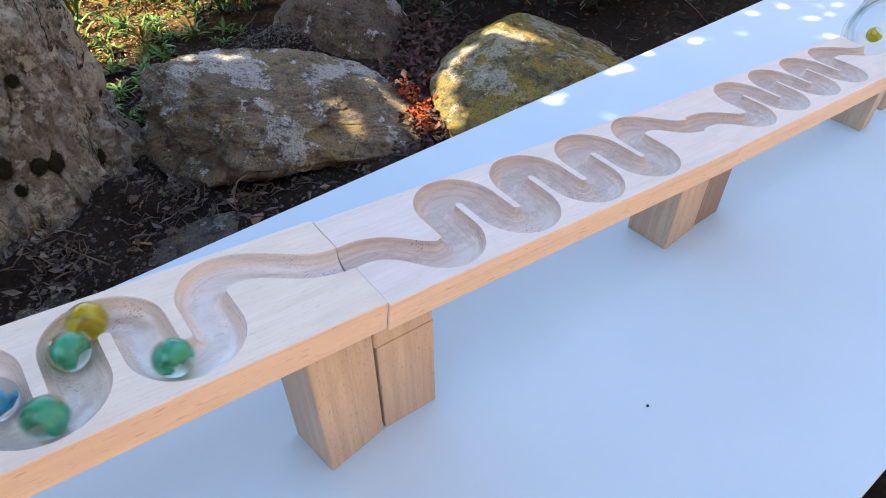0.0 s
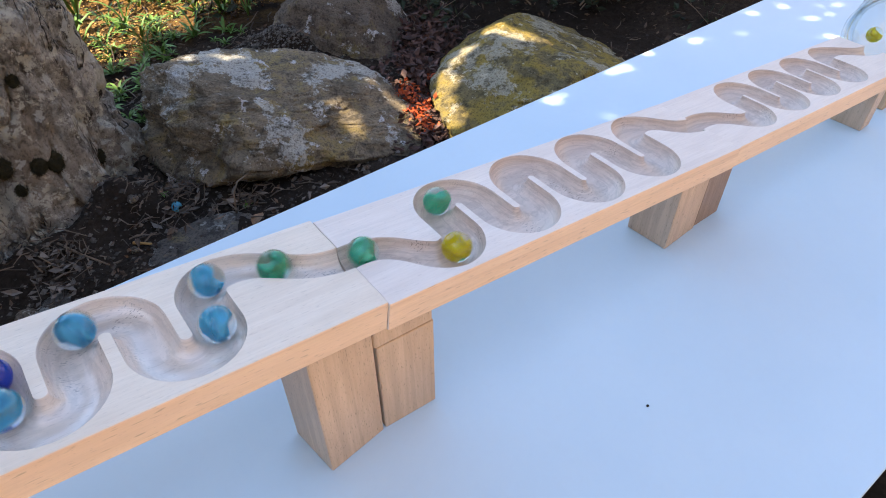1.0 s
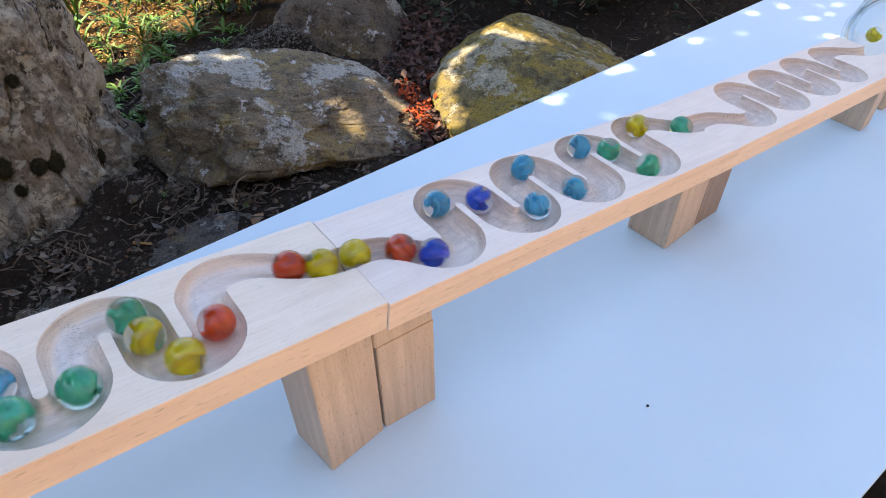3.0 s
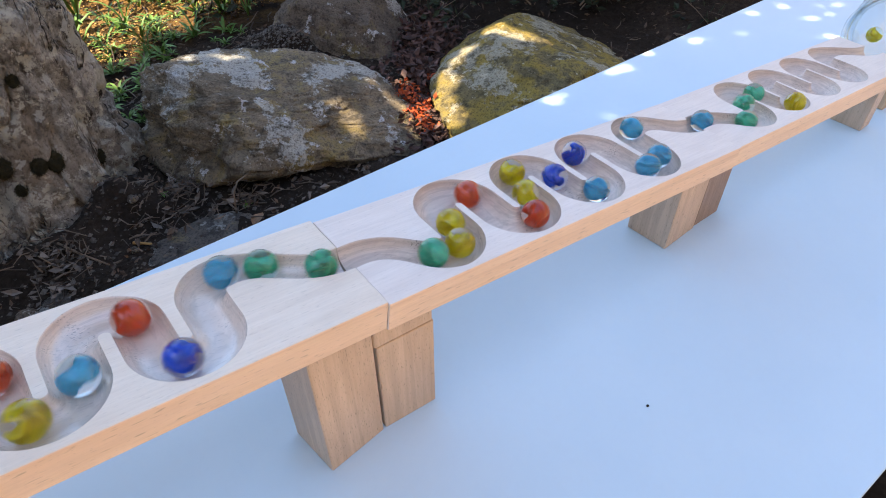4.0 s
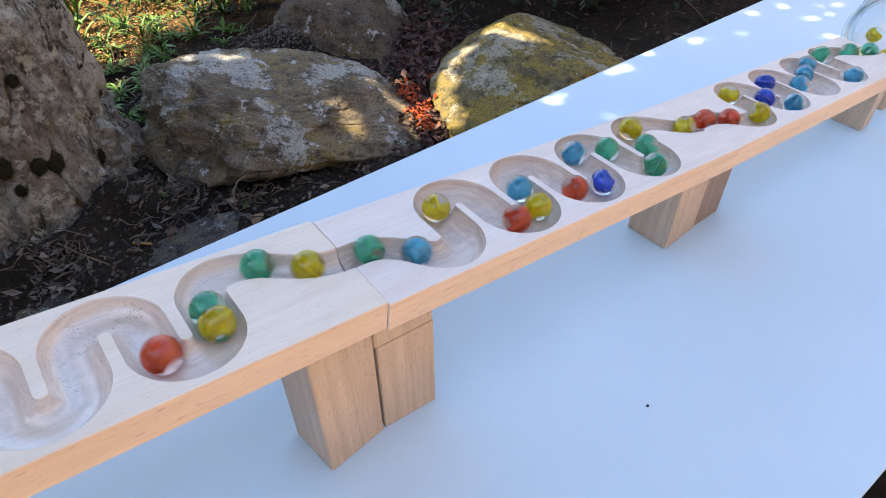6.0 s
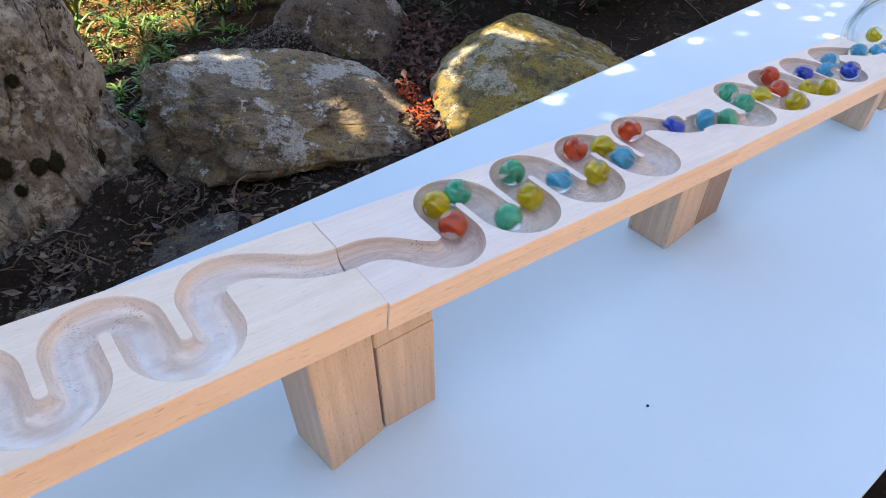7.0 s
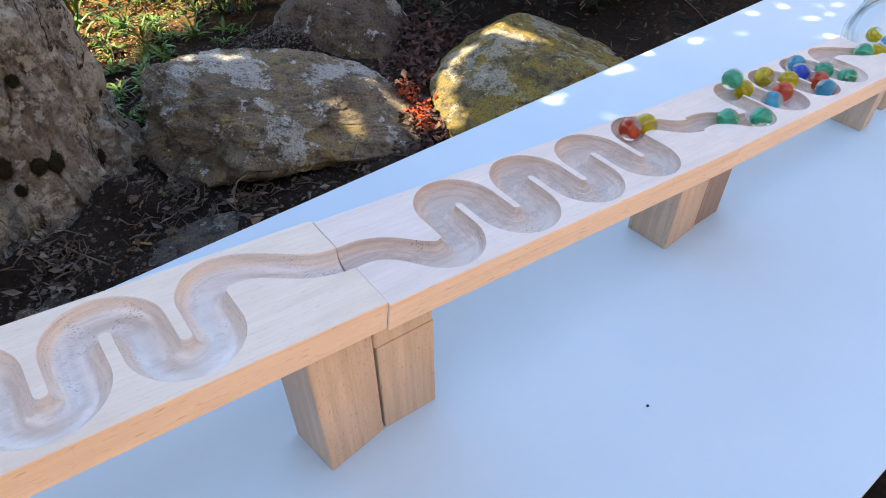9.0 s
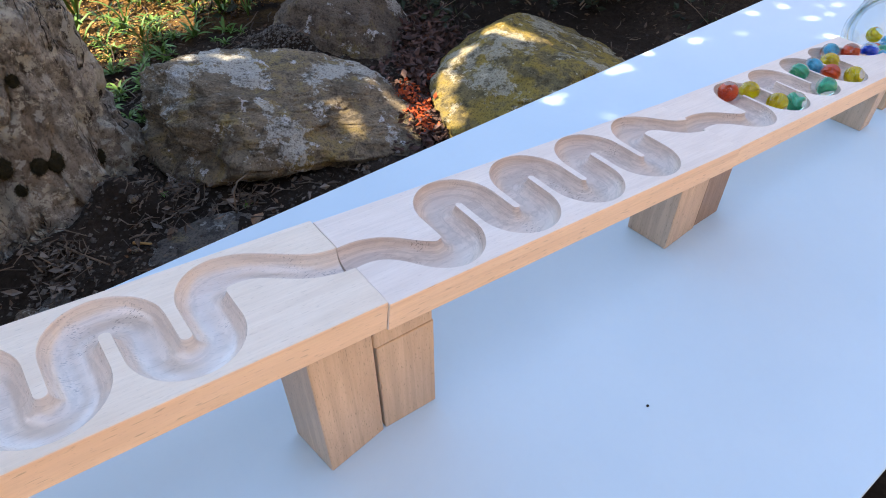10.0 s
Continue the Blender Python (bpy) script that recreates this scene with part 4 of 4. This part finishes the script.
def build_jar():
    t = thing("jar", pose(*JAR, 0, 99, 0), "clear glass jar lying on its side at the run's end", "jar")
    outer = [(0.0352, 0.0), (0.0364, 0.0015), (0.0364, 0.004), (0.0350, 0.006), (0.0350, 0.016), (0.0366, 0.0175), (0.0350, 0.0195), (0.0365, 0.025), (0.0430, 0.036), (0.0484, 0.048), (0.0500, 0.062),
             (0.0500, 0.138), (0.0488, 0.148), (0.044, 0.153), (0.0, 0.153)]
    inner = [(0.0, 0.149), (0.042, 0.149), (0.0462, 0.144), (0.0474, 0.136), (0.0474, 0.062), (0.0460, 0.050), (0.0408, 0.038), (0.0342, 0.027), (0.0326, 0.020), (0.0326, 0.002), (0.0335, 0.0)]
    bm = bmesh.new()
    n = 72
    rows = []
    for r, z in outer + inner:
        if r == 0.0:
            rows.append([bm.verts.new((0, 0, z))] * n)
        else:
            rows.append([bm.verts.new((r * math.cos(2 * math.pi * k / n), r * math.sin(2 * math.pi * k / n), z)) for k in range(n)])
    for r0, r1 in zip(rows, rows[1:] + rows[:1]):
        for k in range(n):
            c = list(dict.fromkeys((r0[k], r0[(k + 1) % n], r1[(k + 1) % n], r1[k])))
            if len(c) > 2:
                bm.faces.new(c)
    bmesh.ops.recalc_face_normals(bm, faces=bm.faces)
    part("glass_body", bm, CLEAR, t, smooth=True)
    bm = bmesh.new()
    for z, r in ((0.0085, 0.0356), (0.0125, 0.0356)):
        ring = [Vector((r * math.cos(2 * math.pi * k / 72), r * math.sin(2 * math.pi * k / 72), z + 0.002 * k / 72)) for k in range(73)]
        tube(bm, ring, [0.0009] * 73, 6)
    part("screw_thread", bm, CLEAR, t, "raised glass screw thread", smooth=True)


build_jar()


# ---------------------------------------------------------------- marbles
def sphere_mesh(name, mat):
    bm = bmesh.new()
    bmesh.ops.create_icosphere(bm, subdivisions=4, radius=BALL)
    return mesh_of(name, bm, mat, smooth=True)


def vane_mesh(name, mat, seed, wide, blades):
    """A twisted vane of a few blades, thick in the middle, as in a cat's-eye marble."""
    rng = random.Random(seed)
    bm = bmesh.new()
    nz, nr = 9, 6
    for blade in range(blades):
        top, low = [], []
        for i in range(nz):
            z = -1 + 2 * i / (nz - 1)
            reach = wide * math.sqrt(max(0.02, 1 - z * z * 0.93))
            a = 2 * math.pi * blade / blades + 0.9 * z
            rt, rl = [], []
            for j in range(nr):
                r = reach * j / (nr - 1)
                bend = a + 0.35 * math.sin(3 * z + blade) * j / (nr - 1)
                d = Vector((math.cos(bend), math.sin(bend), 0))
                n = Vector((-d.y, d.x, 0))
                thick = 0.0046 / blades * (1 - 0.55 * j / (nr - 1)) * (1 + 0.4 * rng.uniform(-1, 1))
                c = d * r + Vector((0, 0, z * 0.0064))
                rt.append(bm.verts.new(c + n * thick))
                rl.append(bm.verts.new(c - n * thick))
            top.append(rt)
            low.append(rl)
        for i in range(nz - 1):
            for j in range(nr - 1):
                bm.faces.new((top[i][j], top[i][j + 1], top[i + 1][j + 1], top[i + 1][j]))
                bm.faces.new((low[i][j], low[i + 1][j], low[i + 1][j + 1], low[i][j + 1]))
            bm.faces.new((top[i][-1], low[i][-1], low[i + 1][-1], top[i + 1][-1]))
    return mesh_of(name, bm, mat, smooth=True)


BALLS = {k: sphere_mesh("ball", MARBLE_GLASS[k]) for k in TONES}
VANES = {k: [vane_mesh("vane", MARBLE_VANE[k], 90 + n, VANE_REACH[k], 2 + n) for n in range(3)] for k in TONES}
COLOUR_WORDS = {"green": "sea-green", "yellow": "bright yellow", "blue": "light blue", "cobalt": "deep cobalt blue", "red": "orange-red"}
dice = random.Random(77)


def marble(tone, label="glass marble with a {} swirl rolling down the groove"):
    t = thing("marble", pose(0, 0, 0), label.format(COLOUR_WORDS[tone]), "marble", "glass marbles")
    ball = new("ball", BALLS[tone])
    ball.parent = t
    vane = new("vane", VANES[tone][dice.randrange(3)])
    vane.parent = t
    vane.rotation_euler = (dice.uniform(0, 6), dice.uniform(0, 6), dice.uniform(0, 6))
    return t


def run_line():
    """The way of a marble's centre down the boards and on into the jar, by its length: places 1 mm apart."""
    pts = [m @ Vector((x, y, LIFT)) for m, line in zip(FRAMES, BALL_LINES) for x, y in line]
    last = pts[-1]
    jar_start = len(pts) - 1
    for dx, z in ((0.012, last.z - 0.005), (0.022, 0.0545), (0.040, 0.0510), (0.060, 0.0350), (0.166, 0.0150)):
        pts.append(Vector((last.x + dx, last.y * (1 - dx / 0.2), z)))
    at = [0.0]
    for p, q in zip(pts, pts[1:]):
        at.append(at[-1] + (q - p).length)
    s = np.arange(0, at[-1], 0.001)
    line = np.stack([np.interp(s, at, [p[i] for p in pts]) for i in range(3)], 1)
    kernel = np.ones(5) / 5
    soft = line.copy()
    for i in range(3):
        soft[2:-2, i] = np.convolve(line[:, i], kernel, "valid")
    return soft, at[jar_start]


RUN, JAR_AT = run_line()


def place_on_run(s):
    k = min(max(s, 0.0), (len(RUN) - 2) * 0.001) / 0.001
    i = int(k)
    return Vector(RUN[i] * (1 - (k - i)) + RUN[i + 1] * (k - i))


def smooth_rows(rows):
    """A rising curve through (time, value) rows, with no overshoot."""
    t, v = [r[0] for r in rows], [r[1] for r in rows]
    slope = [(v[i + 1] - v[i]) / (t[i + 1] - t[i]) for i in range(len(t) - 1)]
    m = [slope[0]] + [0.0 if a * b <= 0 else 2 * a * b / (a + b) for a, b in zip(slope, slope[1:])] + [slope[-1]]

    def value(x):
        if x <= t[0]:
            return v[0] + m[0] * (x - t[0])
        if x >= t[-1]:
            return v[-1] + m[-1] * (x - t[-1])
        i = max(k for k in range(len(t) - 1) if t[k] <= x)
        h = t[i + 1] - t[i]
        u = (x - t[i]) / h
        return ((2 * u ** 3 - 3 * u * u + 1) * v[i] + (u ** 3 - 2 * u * u + u) * h * m[i]
                + (-2 * u ** 3 + 3 * u * u) * v[i + 1] + (u ** 3 - u * u) * h * m[i + 1])
    return value


def roll(thing_, places):
    """Key a marble along (time, place) rows, turning as it rolls."""
    rows, turn, before = [], Matrix.Identity(3), None
    for t, p in places:
        if before is not None:
            d = p - before
            flat = Vector((d.x, d.y, 0))
            if flat.length > 1e-6:
                axis = Vector((-flat.y, flat.x, 0)).normalized()
                turn = Matrix.Rotation(min(d.length / BALL, 1.25), 3, axis) @ turn
        before = p
        rows.append((t, Matrix.Translation(p) @ turn.to_4x4()))
    walk(thing_, rows)


STEPS = [k / FPS for k in range(int(10 * FPS) + 1)]


def ride(thing_, number, slot, seen, hops=()):
    """A marble's run: it waits in the queue, rolls by the rows of (time, length run), then comes to rest in the jar."""
    curve = smooth_rows(seen)
    wait = 0.745 - 0.0168 * (number - 5) if number > 5 else -1.0
    row, col = divmod(slot, 5)
    angle = radians((col - 2) * 24.8 - (5 if row % 2 else 0))
    rest_x = 0.702 - 0.0166 * row
    side, rise = 0.0390 * math.sin(angle), 0.0390 * (1 - math.cos(angle))
    t_last, s_last = seen[-1]
    places = []
    for t in STEPS:
        if t < seen[0][0]:
            s = max(wait, seen[0][1] - 0.20 * (seen[0][0] - t))
        elif t > t_last:
            s = s_last + 0.22 * (t - t_last)
        else:
            s = curve(t)
        p = place_on_run(s)
        if s > JAR_AT + 0.03:
            k = min(1.0, max(0.0, (p.x - 0.606) / (rest_x - 0.606)))
            p.y += side * k
            p.z += rise * k
            p.x = min(p.x, rest_x)
        for hop in hops:
            p.z += 0.0175 * max(0.0, 1 - ((t - hop) / 0.13) ** 2)
        places.append((t, p))
    roll(thing_, places)


def fly(thing_, knots):
    """A marble off the run: knots of (time, place, how high it bounces before the next)."""
    places = []
    for t in STEPS:
        i = max([k for k in range(len(knots)) if knots[k][0] <= t] or [0])
        if i == len(knots) - 1:
            places.append((t, Vector(knots[-1][1])))
            continue
        (t0, p0, high), (t1, p1, _) = knots[i], knots[i + 1]
        u = (t - t0) / (t1 - t0)
        p = Vector(p0).lerp(Vector(p1), u)
        p.z += 4 * high * u * (1 - u)
        places.append((t, p))
    return places


def motions():
    ride(marble("green"), 1, 0, [(0, 0.904), (0.5, 1.010), (1, 1.134), (1.5, 1.244), (2, 1.340), (2.5, 1.434), (4, 1.674), (4.5, 1.732), (5, 1.826), (5.5, 1.930)])
    ride(marble("yellow"), 2, 1, [(0, 0.854), (0.5, 0.964), (1, 1.090), (1.5, 1.182), (2, 1.282), (2.5, 1.376), (4, 1.712), (4.5, 1.802), (5, 1.896), (5.5, 1.984)], hops=[3.41])
    ride(marble("green"), 3, 2, [(0, 0.836), (0.5, 0.924), (1, 1.040), (1.5, 1.138), (2, 1.232), (2.5, 1.320), (4, 1.626), (4.5, 1.714), (5, 1.810), (5.5, 1.906)])
    ride(marble("green"), 4, 3, [(0, 0.800), (0.5, 0.904), (1, 0.994), (1.5, 1.110), (2, 1.204), (2.5, 1.296), (4, 1.586), (4.5, 1.690), (5, 1.780), (5.5, 1.870)])
    ride(marble("blue"), 5, 4, [(0, 0.776), (0.5, 0.866), (1, 0.962), (1.5, 1.082), (2, 1.176), (2.5, 1.276), (4, 1.550), (4.5, 1.642), (5, 1.722), (5.5, 1.822)])
    ride(marble("blue"), 6, 5, [(0.5, 0.832), (1, 0.932), (1.5, 1.046), (2, 1.134), (2.5, 1.214), (4, 1.480), (4.5, 1.604), (5, 1.700), (5.5, 1.796), (7, 2.064)])
    ride(marble("blue"), 7, 6, [(1, 0.848), (1.5, 0.956), (2, 1.078), (2.5, 1.172), (4, 1.440), (4.5, 1.554), (5, 1.658), (5.5, 1.760), (7, 2.026)])
    ride(marble("blue"), 8, 7, [(1, 0.782), (1.5, 0.886), (2, 0.986), (2.5, 1.104), (4, 1.420), (4.5, 1.516), (5, 1.628), (5.5, 1.714), (7, 1.964), (7.5, 2.068)])
    ride(marble("cobalt"), 9, 8, [(1, 0.764), (1.5, 0.832), (2, 0.940), (2.5, 1.058), (4, 1.358), (4.5, 1.440), (5, 1.542), (5.5, 1.648), (7, 1.944), (7.5, 2.034)])
    ride(marble("blue"), 10, 9, [(1.5, 0.812), (2, 0.912), (2.5, 1.032), (4, 1.312), (4.5, 1.398), (5, 1.484), (5.5, 1.605), (7, 1.904), (7.5, 1.998)])
    ride(marble("cobalt"), 11, 10, [(1.5, 0.790), (2, 0.896), (2.5, 0.978), (4, 1.282), (4.5, 1.370), (5, 1.466), (5.5, 1.589), (7, 1.852), (7.5, 1.936), (8, 2.028)])
    leaper = marble("red")
    LEAP_ROWS = [(1.5, 0.774), (2, 0.856), (2.5, 0.956)]
    ride(marble("yellow"), 13, 11, [(2, 0.840), (2.5, 0.932), (4, 1.250), (4.5, 1.346), (5, 1.446), (5.5, 1.548), (7, 1.824), (7.5, 1.916), (8, 2.000)])
    ride(marble("yellow"), 14, 12, [(2, 0.814), (2.5, 0.912), (4, 1.226), (4.5, 1.322), (5, 1.424), (5.5, 1.514), (7, 1.804), (7.5, 1.886), (8, 1.974)])
    ride(marble("red"), 15, 13, [(2, 0.791), (2.5, 0.896), (4, 1.204), (4.5, 1.292), (5, 1.384), (5.5, 1.476), (7, 1.770), (7.5, 1.866), (8, 1.954), (8.5, 2.042)])
    ride(marble("red"), 16, 14, [(2, 0.775), (2.5, 0.838), (4, 1.156), (4.5, 1.254), (5, 1.358), (5.5, 1.458), (7, 1.736), (7.5, 1.824), (8, 1.912), (8.5, 2.010)])
    ride(marble("yellow"), 17, 15, [(2.5, 0.808), (4, 1.112), (4.5, 1.218), (5, 1.322), (5.5, 1.424), (7, 1.714), (7.5, 1.806), (8, 1.890), (8.5, 1.984)])
    ride(marble("yellow"), 18, 16, [(2.5, 0.778), (4, 1.094), (4.5, 1.182), (5, 1.286), (5.5, 1.380), (7, 1.680), (7.5, 1.778), (8, 1.872), (8.5, 1.958), (9, 2.062)])
    ride(marble("green"), 19, 17, [(2.5, 0.762), (4, 1.076), (4.5, 1.154), (5, 1.250), (5.5, 1.352), (7, 1.646), (7.5, 1.726), (8, 1.826), (8.5, 1.934), (9, 2.032)])
    ride(marble("green"), 20, 18, [(4, 1.016), (4.5, 1.132), (5, 1.222), (5.5, 1.320), (7, 1.626), (7.5, 1.688), (8, 1.740), (8.5, 1.826), (9, 1.922), (9.5, 2.026)])
    ride(marble("green"), 21, 19, [(4, 0.988), (4.5, 1.108), (5, 1.206), (5.5, 1.298), (7, 1.572), (7.5, 1.666), (8, 1.714), (8.5, 1.805), (9, 1.902), (9.5, 1.985)])
    ride(marble("blue"), 22, 20, [(4, 0.970), (4.5, 1.092), (5, 1.164), (5.5, 1.260), (7, 1.554), (7.5, 1.644), (8, 1.697), (8.5, 1.789), (9, 1.876), (9.5, 1.969)])
    ride(marble("cobalt"), 23, 21, [(4, 0.908), (4.5, 1.010), (5, 1.130), (5.5, 1.228), (7, 1.514), (7.5, 1.624), (8, 1.681), (8.5, 1.770), (9, 1.855), (9.5, 1.934), (10, 2.040)])
    ride(marble("red"), 24, 22, [(4, 0.872), (4.5, 0.982), (5, 1.100), (5.5, 1.204), (7, 1.476), (7.5, 1.564), (8, 1.664), (8.5, 1.744), (9, 1.838), (9.5, 1.917), (10, 2.018)])
    ride(marble("blue"), 25, 23, [(4, 0.822), (4.5, 0.922), (5, 1.028), (5.5, 1.140), (7, 1.402), (7.5, 1.498), (8, 1.612), (8.5, 1.717), (9, 1.821), (9.5, 1.901), (10, 1.996)])
    ride(marble("yellow"), 26, 24, [(4, 0.794), (4.5, 0.898), (5, 0.994), (5.5, 1.116), (7, 1.386), (7.5, 1.478), (8, 1.596), (8.5, 1.701), (9, 1.786), (9.5, 1.874), (10, 1.964)])
    ride(marble("red"), 27, 25, [(4, 0.764), (4.5, 0.856), (5, 0.964), (5.5, 1.094), (7, 1.364), (7.5, 1.458), (8, 1.566), (8.5, 1.664), (9, 1.732), (9.5, 1.812), (10, 1.908)])
    ride(marble("yellow"), 28, 26, [(4.5, 0.812), (5, 0.914), (5.5, 1.022), (7, 1.334), (7.5, 1.432), (8, 1.518), (8.5, 1.684), (9, 1.764), (9.5, 1.836), (10, 1.932)], hops=[8.35])
    ride(marble("blue"), 29, 27, [(4.5, 0.772), (5, 0.862), (5.5, 0.960), (7, 1.286), (7.5, 1.384), (8, 1.486), (8.5, 1.604), (9, 1.690), (9.5, 1.794), (10, 1.892)])
    ride(marble("green"), 30, 28, [(5, 0.844), (5.5, 0.940), (7, 1.250), (7.5, 1.338), (8, 1.438), (8.5, 1.554), (9, 1.649), (9.5, 1.762), (10, 1.856)], hops=[9.08])
    ride(marble("yellow"), 31, 29, [(5, 0.812), (5.5, 0.906), (7, 1.222), (7.5, 1.320), (8, 1.412), (8.5, 1.510), (9, 1.665), (9.5, 1.670), (10, 1.694)], hops=[8.86])
    ride(marble("green"), 32, 30, [(5, 0.792), (5.5, 0.888), (7, 1.186), (7.5, 1.288), (8, 1.392), (8.5, 1.480), (9, 1.602), (9.5, 1.734), (10, 1.826)], hops=[9.25])
    ride(marble("green"), 33, 31, [(5, 0.776), (5.5, 0.848), (7, 1.150), (7.5, 1.242), (8, 1.348), (8.5, 1.450), (9, 1.572), (9.5, 1.653), (10, 1.713)], hops=[9.73])
    ride(marble("yellow"), 34, 32, [(5.5, 0.832), (7, 1.130), (7.5, 1.222), (8, 1.316), (8.5, 1.400), (9, 1.494), (9.5, 1.614), (10, 1.670)])
    ride(marble("red"), 35, 33, [(5.5, 0.788), (7, 1.110), (7.5, 1.188), (8, 1.286), (8.5, 1.378), (9, 1.478), (9.5, 1.582), (10, 1.649)])
    # the red marble that leaps out at a bend, bounces over the table and drops off its edge
    leap = smooth_rows(LEAP_ROWS + [(3.07, 1.074)])
    flight = fly(leaper, [(3.07, place_on_run(1.074), 0.012), (3.24, (0.145, -0.045, 0.008), 0.030), (3.47, (0.258, -0.064, 0.008), 0.016),
                          (3.66, (0.340, -0.079, 0.008), 0.005), (3.80, (0.4006, -0.0917, 0.010), 0.003), (3.90, (0.4437, -0.1008, 0.008), 0.0),
                          (5.10, (0.96, -0.210, 0.008), 0.0), (5.32, (1.03, -0.240, GROUND + 0.0), 0.02), (5.7, (1.10, -0.27, GROUND), 0.0)])
    roll(leaper, [(t, place_on_run(max(0.627, leap(t) if t > 1.5 else LEAP_ROWS[0][1] - 0.2 * (1.5 - t)))) if t < 3.07 else (t, p) for t, p in flight])

    # the light blue marble that hops over the far edge and rolls away between tree and rock
    def earth(x, y):
        return Vector((x, y, ground_height(x, y) + BALL * 0.9))
    roll(stray, fly(stray, [(0.0, (-0.175, 0.005, 0.165), 0.02), (0.30, (-0.098, 0.120, 0.010), 0.022), (0.46, (-0.046, 0.210, 0.010), 0.0),
                            (0.68, (0.005, 0.37, -0.215), 0.012), (0.90, earth(0.034, 0.542), 0.004), (1.0, earth(0.026, 0.575), 0.0),
                            (1.1, earth(0.0346, 0.623), 0.0), (1.2, earth(0.0470, 0.700), 0.0), (1.3, earth(0.0500, 0.708), 0.0), (1.5, earth(0.0490, 0.710), 0.0)]))


stray = marble("blue", "glass marble with a {} swirl that leaves the run")
idle = marble("yellow", "glass marble with a {} swirl lying in the jar")
idle.matrix_world = pose(0.660, 0.034, 0.0480, 40, 70, 20)
motions()
